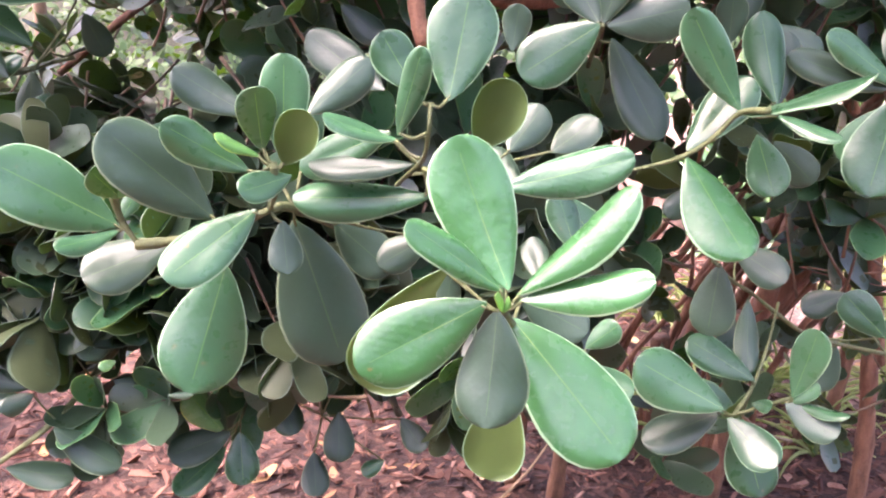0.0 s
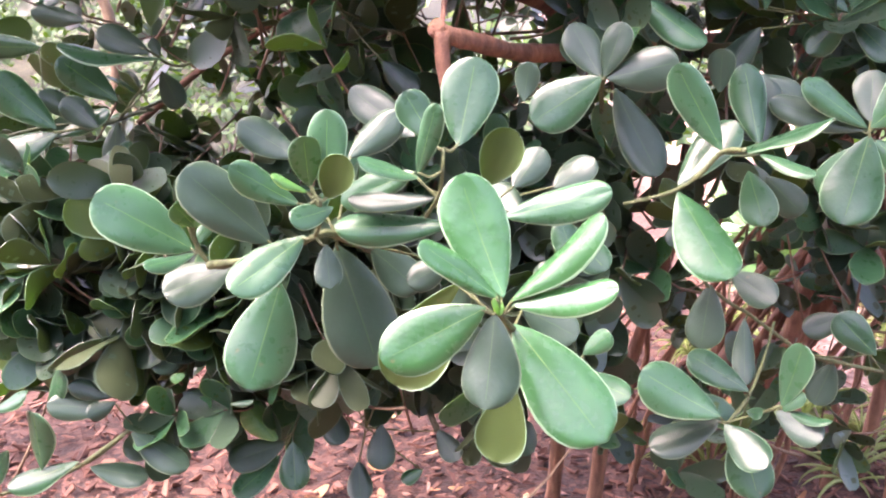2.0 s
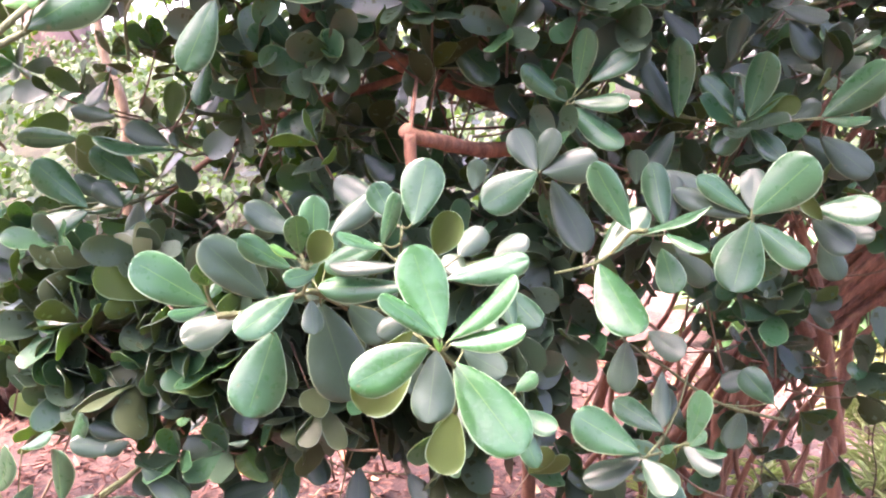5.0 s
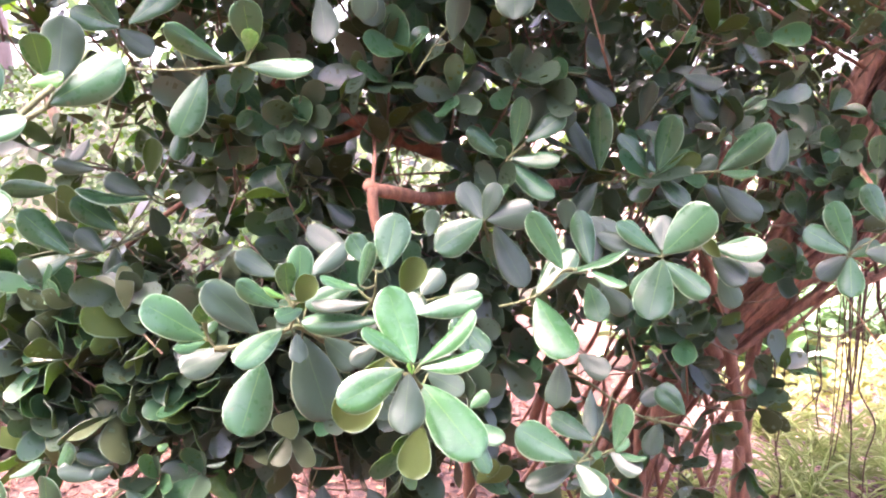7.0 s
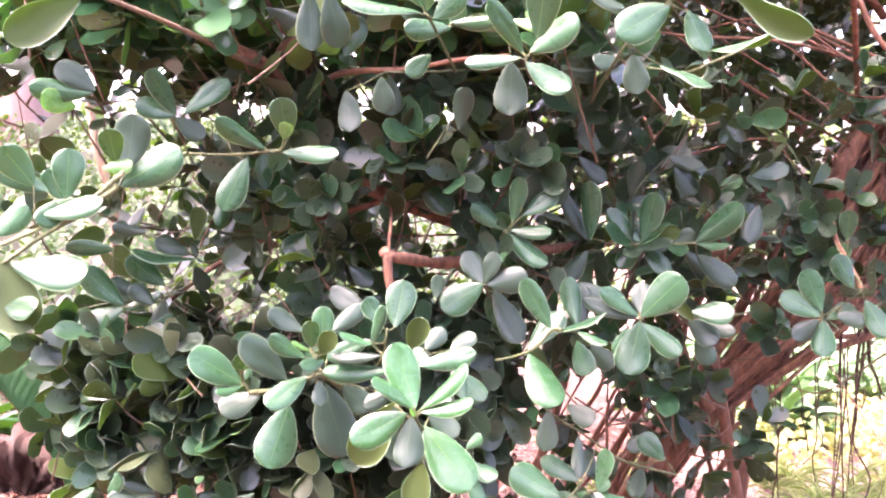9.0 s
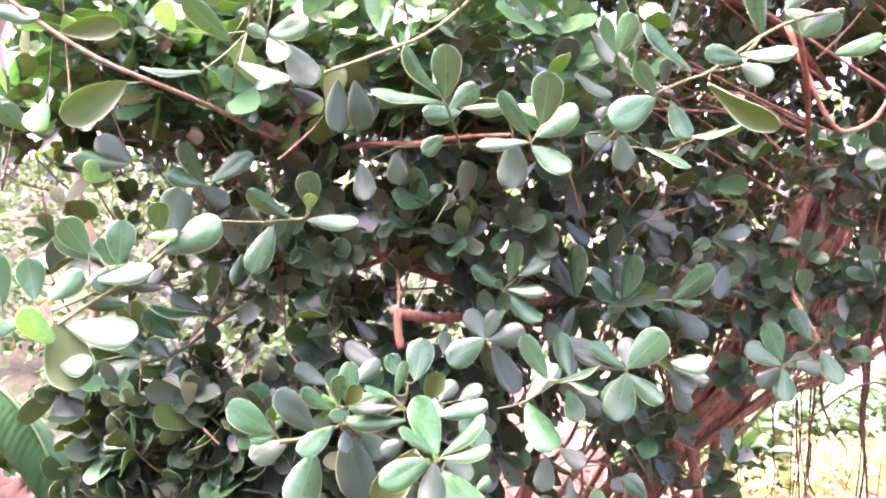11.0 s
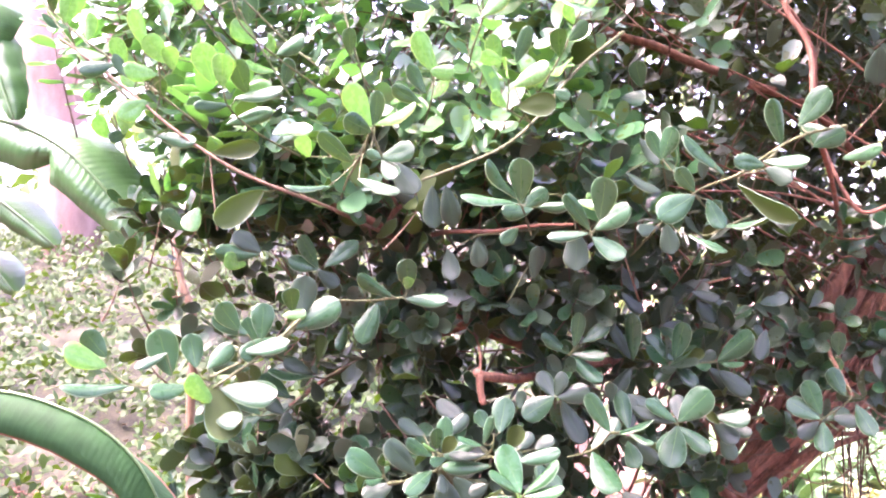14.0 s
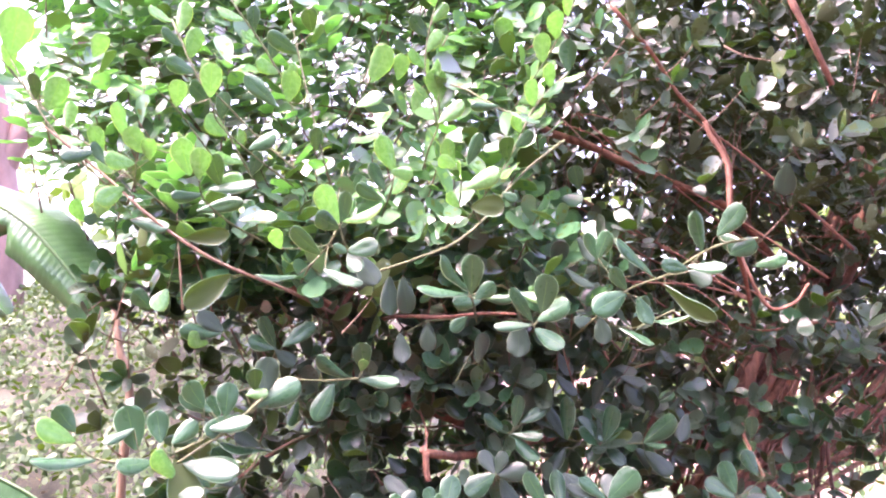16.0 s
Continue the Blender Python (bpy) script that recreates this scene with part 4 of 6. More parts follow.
sprig(
    stems=[
        (0.0040, [(-0.535, 0.500, 1.116), (-0.486, 0.500, 1.150), (-0.440, 0.510, 1.183), (-0.377, 0.540, 1.246)]),
        (0.0025, [(-0.535, 0.500, 1.116), (-0.596, 0.480, 1.118), (-0.675, 0.460, 1.129), (-0.716, 0.450, 1.162)]),
    ],
    leaves=[
        ((-0.713, 0.450, 1.162), (-0.048, -0.065, 0.039), 0.53, 8, 'y'),
        ((-0.714, 0.450, 1.179), (-0.038, -0.011, 0.048), 0.66, 8, 'n'),
        ((-0.675, 0.460, 1.127), (-0.101, -0.062, 0.002), 0.34, 28, 'n'),
        ((-0.520, 0.500, 1.118), (0.111, -0.002, -0.019), 0.52, -5, 'n'),
        ((-0.535, 0.500, 1.125), (0.041, -0.021, -0.098), 0.66, 169, 'u'),
        ((-0.529, 0.490, 1.067), (0.058, -0.017, -0.010), 0.63, -8, 'n'),
        ((-0.606, 0.480, 1.142), (-0.026, 0.002, 0.087), 0.66, 14, 'n'),
        ((-0.565, 0.500, 1.155), (-0.017, 0.014, 0.062), 0.66, 13, 'n'),
    ] + [
        ((-0.612, 0.480, 1.186), (-0.045, -0.042, -0.024), 0.34, -1, 'n'),
        ((-0.572, 0.480, 1.123), (-0.059, -0.048, -0.009), 0.50, -4, 'n'),
        ((-0.545, 0.500, 1.155), (0.043, 0.018, 0.042), 0.61, 6, 'n'),
        ((-0.477, 0.500, 1.186), (0.088, 0.008, 0.014), 0.40, 2, 'n'),
        ((-0.445, 0.510, 1.208), (0.002, 0.006, 0.069), 0.66, 13, 'n'),
        ((-0.470, 0.510, 1.218), (-0.065, -0.014, 0.030), 0.49, 4, 'n'),
        ((-0.525, 0.500, 1.086), (-0.043, -0.050, 0.060), 0.43, 17, 'y'),
    ])

sprig(
    stems=[
        (0.0030, [(-0.574, 1.000, 0.981), (-0.530, 1.000, 0.988), (-0.502, 1.050, 0.992), (-0.492, 1.200, 1.008)]),
    ],
    leaves=[
        ((-0.565, 1.000, 0.987), (-0.074, -0.019, 0.070), 0.52, 19, 'n'),
        ((-0.563, 1.000, 0.982), (-0.077, -0.036, -0.032), 0.51, -4, 'n'),
        ((-0.569, 1.000, 0.976), (0.068, 0.031, 0.027), 0.34, -9, 'n'),
        ((-0.507, 1.000, 0.988), (-0.044, 0.001, 0.038), 0.66, 4, 'd'),
        ((-0.486, 1.050, 0.964), (-0.032, -0.008, -0.051), 0.66, -21, 'n'),
        ((-0.724, 1.100, 1.094), (0.068, 0.034, 0.025), 0.59, -142, 'u'),
        ((-0.422, 1.000, 1.117), (0.009, 0.008, 0.065), 0.53, -146, 'u'),
        ((-0.433, 1.050, 1.079), (-0.012, 0.003, 0.022), 0.66, 8, 'd'),
    ] + [
        ((-0.433, 1.050, 1.075), (-0.114, -0.058, 0.008), 0.34, 52, 'n'),
        ((-0.454, 1.100, 1.056), (0.022, 0.001, -0.052), 0.66, -10, 'd'),
        ((-0.187, 0.950, 1.145), (-0.017, 0.002, 0.079), 0.60, 20, 'n'),
        ((-0.172, 0.950, 1.140), (-0.066, -0.014, -0.037), 0.63, -4, 'n'),
        ((-0.160, 0.850, 1.450), (0.024, 0.008, 0.078), 0.64, 3, 'n'),
        ((-0.111, 0.850, 1.450), (0.024, 0.007, 0.069), 0.66, 16, 'n'),
        ((-0.032, 0.850, 1.417), (-0.000, 0.008, -0.067), 0.66, -15, 'd'),
        ((-0.087, 1.100, 1.258), (-0.082, 0.006, 0.011), 0.58, -4, 'd'),
    ])

sprig(
    stems=[
        (0.0030, [(-0.228, 0.410, 1.591), (-0.254, 0.500, 1.560), (-0.303, 0.650, 1.529), (-0.339, 0.800, 1.500)]),
    ],
    leaves=[
        ((-0.228, 0.410, 1.593), (-0.041, -0.032, 0.069), 0.52, 0, 'y'),
        ((-0.228, 0.410, 1.584), (-0.042, -0.038, 0.018), 0.66, -33, 'n'),
        ((-0.224, 0.410, 1.593), (0.010, -0.011, 0.062), 0.46, -3, 'n'),
        ((-0.224, 0.410, 1.597), (0.079, -0.046, 0.026), 0.34, -25, 'y'),
        ((-0.261, 0.430, 1.532), (-0.063, -0.045, 0.045), 0.38, -9, 'n'),
        ((-0.214, 0.430, 1.542), (0.063, -0.033, 0.010), 0.55, 18, 'n'),
        ((-0.211, 0.430, 1.540), (0.027, -0.018, -0.040), 0.66, 11, 'n'),
        ((-0.207, 0.430, 1.540), (-0.032, -0.004, 0.011), 0.59, -11, 'n'),
    ] + [
        ((-0.339, 0.420, 1.540), (-0.015, -0.024, 0.036), 0.66, -4, 'y'),
        ((-0.258, 0.450, 1.506), (0.079, -0.033, -0.026), 0.34, -20, 'n'),
        ((-0.195, 0.500, 1.543), (0.040, -0.001, -0.062), 0.65, -1, 'd'),
        ((-0.306, 0.450, 1.492), (-0.077, -0.041, -0.006), 0.34, 33, 'n'),
    ])

sprig(
    stems=[
        (0.0025, [(0.183, 0.570, 1.413), (0.169, 0.600, 1.435), (0.163, 0.700, 1.470), (0.167, 0.900, 1.513)]),
    ],
    leaves=[
        ((0.198, 0.570, 1.437), (0.012, -0.024, 0.084), 0.64, -20, 'n'),
        ((0.180, 0.570, 1.418), (-0.051, -0.018, 0.069), 0.35, -9, 'n'),
        ((0.169, 0.700, 1.487), (0.064, -0.034, -0.019), 0.37, 13, 'y'),
        ((0.188, 0.570, 1.420), (0.064, -0.028, 0.043), 0.58, 2, 'n'),
        ((0.183, 0.570, 1.405), (0.060, -0.015, -0.041), 0.55, 9, 'n'),
        ((0.177, 0.570, 1.412), (-0.080, -0.000, -0.005), 0.34, 0, 'n'),
        ((0.169, 0.700, 1.425), (0.000, 0.004, -0.084), 0.66, 8, 'd'),
        ((0.073, 0.650, 1.471), (0.022, -0.005, 0.027), 0.66, 11, 'n'),
    ] + [
        ((0.046, 0.650, 1.427), (-0.034, 0.005, -0.032), 0.66, -14, 'n'),
        ((-0.038, 0.750, 1.404), (0.006, 0.002, -0.057), 0.66, 4, 'd'),
    ])

sprig(
    stems=[
        (0.0025, [(0.043, 0.550, 1.469), (0.057, 0.620, 1.452), (0.082, 0.800, 1.419)]),
    ],
    leaves=[
        ((0.044, 0.550, 1.472), (0.002, -0.023, 0.083), 0.59, -18, 'n'),
        ((0.040, 0.550, 1.476), (-0.065, -0.028, 0.071), 0.34, 30, 'n'),
        ((0.074, 0.620, 1.463), (-0.066, -0.022, -0.011), 0.50, -10, 'n'),
        ((0.036, 0.550, 1.469), (-0.106, -0.021, 0.016), 0.34, 26, 'n'),
        ((0.053, 0.550, 1.462), (0.042, 0.003, 0.032), 0.66, 16, 'n'),
        ((0.076, 0.620, 1.469), (0.065, -0.031, -0.003), 0.34, 11, 'n'),
        ((-0.128, 0.600, 1.508), (0.001, 0.009, -0.084), 0.52, -14, 'd'),
        ((-0.101, 0.600, 1.508), (0.016, 0.008, -0.079), 0.54, -8, 'd'),
    ])

sprig(
    stems=[
        (0.0030, [(0.327, 0.590, 1.439), (0.379, 0.570, 1.490), (0.422, 0.555, 1.511), (0.458, 0.540, 1.525), (0.516, 0.490, 1.569), (0.558, 0.460, 1.589), (0.612, 0.430, 1.598)]),
        (0.0030, [(0.327, 0.590, 1.439), (0.321, 0.800, 1.396), (0.320, 1.100, 1.339)]),
    ],
    leaves=[
        ((0.382, 0.570, 1.487), (-0.072, 0.003, -0.045), 0.66, -12, 'n'),
        ((0.405, 0.570, 1.480), (0.027, -0.008, -0.059), 0.55, 12, 'n'),
        ((0.324, 0.600, 1.561), (0.020, -0.026, 0.059), 0.60, -16, 'n'),
        ((0.434, 0.555, 1.524), (-0.078, -0.004, 0.078), 0.34, 17, 'n'),
        ((0.327, 0.600, 1.557), (-0.030, -0.001, 0.060), 0.44, -11, 'n'),
        ((0.519, 0.490, 1.570), (-0.023, -0.013, 0.086), 0.39, -15, 'n'),
        ((0.538, 0.460, 1.603), (0.044, -0.038, 0.058), 0.61, -10, 'n'),
        ((0.489, 0.490, 1.534), (-0.057, -0.001, 0.011), 0.57, -17, 'n'),
    ] + [
        ((0.486, 0.490, 1.542), (0.065, -0.055, -0.010), 0.34, 15, 'n'),
        ((0.509, 0.550, 1.537), (0.042, -0.023, -0.028), 0.66, 34, 'd'),
        ((0.453, 0.540, 1.505), (0.086, -0.057, -0.079), 0.34, -93, 'u'),
        ((0.563, 0.460, 1.565), (0.043, -0.034, 0.023), 0.66, 19, 'n'),
        ((0.631, 0.500, 1.548), (0.052, -0.055, 0.010), 0.39, 17, 'n'),
        ((0.555, 0.500, 1.611), (0.035, -0.030, -0.032), 0.66, 39, 'n'),
        ((0.382, 0.570, 1.492), (-0.038, -0.004, 0.046), 0.56, -15, 'n'),
        ((0.386, 0.650, 1.415), (0.066, -0.049, -0.037), 0.34, -29, 'n'),
    ] + [
        ((0.355, 0.700, 1.438), (0.012, 0.001, -0.062), 0.66, 15, 'd'),
        ((0.447, 0.600, 1.429), (0.063, -0.072, 0.008), 0.34, -39, 'n'),
    ])

sprig(
    stems=[
        (0.0045, [(-0.887, 0.600, 1.810), (-0.823, 0.600, 1.763), (-0.728, 0.600, 1.689), (-0.654, 0.600, 1.626), (-0.580, 0.600, 1.574), (-0.507, 0.600, 1.532), (-0.437, 0.620, 1.503), (-0.357, 0.720, 1.475), (-0.279, 0.850, 1.438), (-0.236, 0.920, 1.424)]),
    ],
    leaves=[
        ((-0.552, 0.550, 1.700), (-0.023, -0.025, 0.075), 0.61, 18, 'y'),
        ((-0.538, 0.550, 1.715), (0.024, -0.010, 0.034), 0.66, 33, 'y'),
        ((-0.682, 0.600, 1.732), (-0.054, -0.046, -0.002), 0.60, -25, 'y'),
        ((-0.771, 0.600, 1.753), (-0.053, -0.044, -0.023), 0.51, -29, 'n'),
        ((-0.661, 0.600, 1.754), (-0.038, -0.027, 0.049), 0.66, -8, 'y'),
        ((-0.702, 0.600, 1.679), (-0.043, -0.033, -0.039), 0.66, -38, 'y'),
        ((-0.763, 0.650, 1.624), (-0.028, -0.023, -0.020), 0.66, -38, 'n'),
        ((-0.685, 0.600, 1.610), (0.083, 0.002, -0.015), 0.42, 11, 'n'),
    ] + [
        ((-0.570, 0.600, 1.574), (0.096, -0.008, 0.010), 0.40, -136, 'u'),
        ((-0.469, 0.620, 1.501), (-0.084, -0.055, -0.072), 0.46, 137, 'u'),
        ((-0.610, 0.650, 1.468), (-0.019, -0.023, -0.051), 0.66, -25, 'y'),
        ((-0.642, 0.650, 1.421), (-0.035, -0.024, 0.039), 0.66, -4, 'n'),
        ((-0.498, 0.600, 1.691), (-0.019, -0.048, 0.061), 0.57, 14, 'n'),
        ((-0.508, 0.600, 1.702), (0.059, -0.006, -0.001), 0.66, 32, 'y'),
    ])

sprig(
    stems=[
        (0.0040, [(-0.149, 0.600, 1.519), (-0.064, 0.600, 1.551), (0.011, 0.620, 1.587), (0.073, 0.650, 1.641), (0.123, 0.700, 1.708), (0.194, 0.750, 1.790), (0.286, 0.800, 1.870)]),
    ],
    leaves=[
        ((0.042, 0.600, 1.664), (0.072, -0.020, 0.006), 0.66, -148, 'u'),
        ((0.031, 0.600, 1.706), (0.071, -0.029, 0.036), 0.53, 15, 'y'),
        ((0.011, 0.620, 1.759), (-0.044, -0.018, 0.011), 0.66, -36, 'y'),
        ((-0.134, 0.600, 1.737), (0.048, -0.014, -0.009), 0.66, 34, 'y'),
        ((0.020, 0.600, 1.663), (-0.033, -0.020, 0.028), 0.57, -16, 'y'),
        ((-0.129, 0.600, 1.737), (-0.031, -0.020, 0.074), 0.55, 0, 'y'),
        ((-0.149, 0.600, 1.673), (-0.062, -0.033, 0.023), 0.45, -18, 'n'),
        ((0.117, 0.650, 1.708), (0.032, -0.007, -0.018), 0.66, 31, 'n'),
    ] + [
        ((0.345, 0.900, 1.767), (-0.018, -0.021, 0.058), 0.66, -23, 'n'),
        ((0.256, 0.900, 1.741), (-0.004, -0.023, 0.058), 0.66, -13, 'n'),
        ((0.294, 0.900, 1.741), (0.058, -0.022, -0.004), 0.65, 19, 'n'),
        ((0.894, 0.900, 1.861), (-0.001, 0.024, -0.084), 0.66, 25, 'd'),
    ])

sprig(
    stems=[
        (0.0028, [(-0.969, 0.620, 1.955), (-0.909, 0.610, 1.861), (-0.843, 0.610, 1.776), (-0.741, 0.610, 1.682)]),
        (0.0025, [(-0.527, 0.580, 1.876), (-0.513, 0.600, 1.832), (-0.461, 0.630, 1.784), (-0.361, 0.750, 1.721)]),
        (0.0025, [(-0.529, 0.530, 1.688), (-0.525, 0.560, 1.657), (-0.487, 0.620, 1.619), (-0.420, 0.750, 1.586)]),
        (0.0028, [(-0.396, 0.750, 2.172), (-0.369, 0.740, 2.058), (-0.330, 0.720, 1.917), (-0.288, 0.720, 1.772), (-0.257, 0.800, 1.666)]),
    ],
    leaves=[
        ((-0.971, 0.620, 1.959), (0.022, -0.023, 0.107), 0.66, 30, 'y'),
        ((-0.878, 0.610, 1.840), (0.027, -0.008, 0.076), 0.66, 31, 'y'),
        ((-0.805, 0.650, 1.977), (0.028, -0.017, 0.050), 0.66, 36, 'y'),
        ((-0.528, 0.580, 1.878), (0.007, -0.030, 0.067), 0.66, 16, 'y'),
        ((-0.603, 0.600, 1.859), (0.009, -0.024, 0.056), 0.66, 20, 'y'),
        ((-0.530, 0.530, 1.690), (0.006, -0.021, 0.062), 0.66, 16, 'y'),
        ((-0.651, 0.600, 1.740), (-0.000, -0.028, 0.044), 0.66, 16, 'y'),
        ((-0.758, 0.620, 1.614), (0.016, -0.016, 0.069), 0.66, 14, 'y'),
    ] + [
        ((-0.795, 0.650, 1.608), (-0.024, -0.036, 0.042), 0.64, 12, 'y'),
        ((-0.704, 0.600, 1.782), (-0.017, -0.037, 0.074), 0.41, 21, 'y'),
        ((-0.377, 0.700, 1.907), (0.013, -0.031, 0.069), 0.65, 1, 'y'),
        ((-0.331, 0.720, 2.083), (-0.008, -0.049, 0.040), 0.66, -7, 'n'),
        ((-0.361, 0.740, 2.038), (-0.074, -0.052, 0.026), 0.46, -25, 'n'),
        ((-0.451, 0.640, 1.781), (0.064, -0.021, 0.029), 0.54, 21, 'n'),
        ((-0.528, 0.570, 1.665), (-0.056, -0.050, -0.017), 0.36, -22, 'n'),
        ((-0.517, 0.570, 1.677), (0.100, -0.036, 0.013), 0.34, -8, 'n'),
    ] + [
        ((-0.197, 0.850, 2.007), (0.047, -0.043, 0.085), 0.59, 8, 'y'),
        ((-0.018, 0.850, 1.965), (-0.021, -0.035, 0.075), 0.66, -13, 'y'),
        ((0.153, 0.950, 1.993), (-0.021, -0.021, 0.049), 0.66, -22, 'y'),
        ((-0.088, 0.850, 1.940), (0.022, -0.026, 0.054), 0.60, 1, 'y'),
        ((-0.128, 0.850, 2.018), (0.015, -0.030, 0.059), 0.66, -2, 'y'),
        ((-0.002, 0.950, 2.109), (0.006, -0.026, 0.047), 0.66, 2, 'y'),
        ((0.148, 0.900, 2.136), (-0.013, -0.035, 0.065), 0.66, -15, 'y'),
        ((0.046, 0.750, 1.789), (0.025, -0.031, 0.071), 0.44, -6, 'n'),
    ] + [
        ((-0.122, 0.700, 1.759), (-0.041, -0.026, 0.061), 0.48, -5, 'y'),
        ((0.009, 0.750, 1.774), (-0.017, -0.027, 0.071), 0.50, 1, 'y'),
        ((-0.145, 0.850, 1.940), (-0.069, -0.031, 0.010), 0.58, -22, 'n'),
        ((-0.309, 0.720, 1.798), (0.000, -0.032, 0.052), 0.54, 20, 'n'),
        ((0.117, 0.950, 2.124), (0.047, -0.037, 0.051), 0.66, 25, 'n'),
    ])


sprig(
    stems=[
        (0.0030, [(-0.451, 1.060, 1.085), (-0.429, 1.107, 1.062), (-0.367, 1.153, 1.092), (-0.273, 1.200, 1.141)]),
        (0.0026, [(-0.713, 1.040, 0.959), (-0.615, 1.060, 0.982), (-0.543, 1.080, 0.986), (-0.471, 1.100, 1.002)]),
    ],
    leaves=[
        ((-0.537, 1.060, 1.126), (-0.070, -0.008, 0.012), 0.42, -7, 'd'),
        ((-0.604, 1.060, 1.091), (-0.094, -0.008, 0.003), 0.38, -27, 'u'),
        ((-0.451, 1.060, 1.082), (-0.068, -0.008, 0.033), 0.55, 5, 'd'),
        ((-0.504, 1.060, 1.019), (-0.073, -0.008, 0.055), 0.55, 1, 'u'),
        ((-0.552, 1.060, 0.994), (-0.059, -0.008, 0.037), 0.50, 6, 'd'),
        ((-0.509, 1.060, 0.988), (-0.004, -0.008, -0.061), 0.62, 4, 'd'),
    ])

sprig(
    stems=[
        (0.0026, [(-0.219, 0.980, 1.222), (-0.188, 1.037, 1.144), (-0.164, 1.093, 1.125), (-0.111, 1.150, 1.099)]),
        (0.0022, [(-0.361, 1.000, 1.209), (-0.356, 1.050, 1.173), (-0.348, 1.100, 1.143)]),
    ],
    leaves=[
        ((-0.219, 0.980, 1.224), (-0.046, -0.008, 0.056), 0.50, -12, 'u'),
        ((-0.137, 0.980, 1.194), (-0.019, -0.008, -0.049), 0.50, 5, 'd'),
        ((-0.352, 0.980, 1.209), (-0.017, -0.008, -0.063), 0.45, -14, 'n'),
        ((-0.334, 0.980, 1.168), (-0.025, -0.008, -0.044), 0.40, 26, 'd'),
        ((-0.070, 0.980, 1.221), (-0.062, -0.008, -0.011), 0.45, 3, 'd'),
        ((-0.075, 0.980, 1.264), (-0.091, -0.008, 0.039), 0.50, -7, 'd'),
        ((-0.120, 0.980, 1.074), (0.045, -0.008, -0.038), 0.60, -8, 'd'),
        ((-0.512, 0.980, 1.182), (-0.025, -0.008, -0.039), 0.50, 8, 'd'),
    ])

sprig(
    stems=[
        (0.0026, [(0.003, 1.060, 1.262), (-0.017, 1.155, 1.301), (-0.016, 1.250, 1.352)]),
        (0.0026, [(0.428, 1.060, 1.210), (0.485, 1.140, 1.258), (0.545, 1.220, 1.297), (0.646, 1.300, 1.324)]),
        (0.0022, [(0.268, 1.060, 1.304), (0.330, 1.130, 1.297), (0.368, 1.200, 1.330)]),
    ],
    leaves=[
        ((-0.001, 1.060, 1.259), (0.029, -0.008, -0.076), 0.50, 1, 'd'),
        ((0.325, 1.060, 1.288), (0.050, -0.008, -0.053), 0.50, 3, 'd'),
        ((0.428, 1.060, 1.210), (0.016, -0.008, 0.070), 0.45, 12, 'd'),
        ((0.499, 1.060, 1.290), (0.066, -0.008, -0.019), 0.50, 3, 'd'),
        ((0.512, 1.060, 1.272), (0.044, -0.008, -0.056), 0.60, 1, 'd'),
        ((0.573, 1.060, 1.185), (0.016, -0.008, 0.083), 0.50, -2, 'd'),
        ((0.538, 1.060, 1.103), (0.080, -0.008, -0.063), 0.45, 6, 'd'),
        ((0.231, 1.060, 1.313), (0.053, -0.008, -0.038), 0.45, 13, 'n'),
    ] + [
        ((0.268, 1.060, 1.301), (0.061, -0.008, -0.001), 0.32, -25, 'n'),
        ((0.683, 1.060, 1.197), (-0.022, -0.008, -0.075), 0.50, 6, 'd'),
    ])

sprig(
    stems=[
        (0.0040, [(-0.642, 0.860, 0.516), (-0.590, 0.900, 0.517), (-0.551, 0.940, 0.525), (-0.514, 0.980, 0.547), (-0.486, 1.020, 0.573), (-0.456, 1.060, 0.608), (-0.416, 1.100, 0.658)]),
    ],
    leaves=[
        ((-0.568, 0.860, 0.558), (0.008, -0.008, 0.090), 0.52, -10, 'n'),
        ((-0.516, 0.860, 0.572), (-0.091, -0.008, -0.041), 0.36, 33, 'n'),
        ((-0.546, 0.860, 0.645), (0.027, -0.008, 0.055), 0.50, -14, 'n'),
        ((-0.466, 0.860, 0.648), (-0.074, -0.008, 0.007), 0.50, 7, 'd'),
        ((-0.459, 0.860, 0.665), (-0.051, -0.008, 0.019), 0.50, 10, 'd'),
        ((-0.666, 0.860, 0.571), (0.042, -0.008, 0.075), 0.60, -12, 'n'),
        ((-0.610, 0.860, 0.585), (-0.033, -0.008, -0.050), 0.50, -9, 'n'),
        ((-0.624, 0.860, 0.642), (0.062, -0.008, 0.024), 0.40, -26, 'u'),
    ] + [
        ((-0.308, 0.860, 0.659), (0.035, -0.008, 0.008), 0.30, -26, 'd'),
    ])

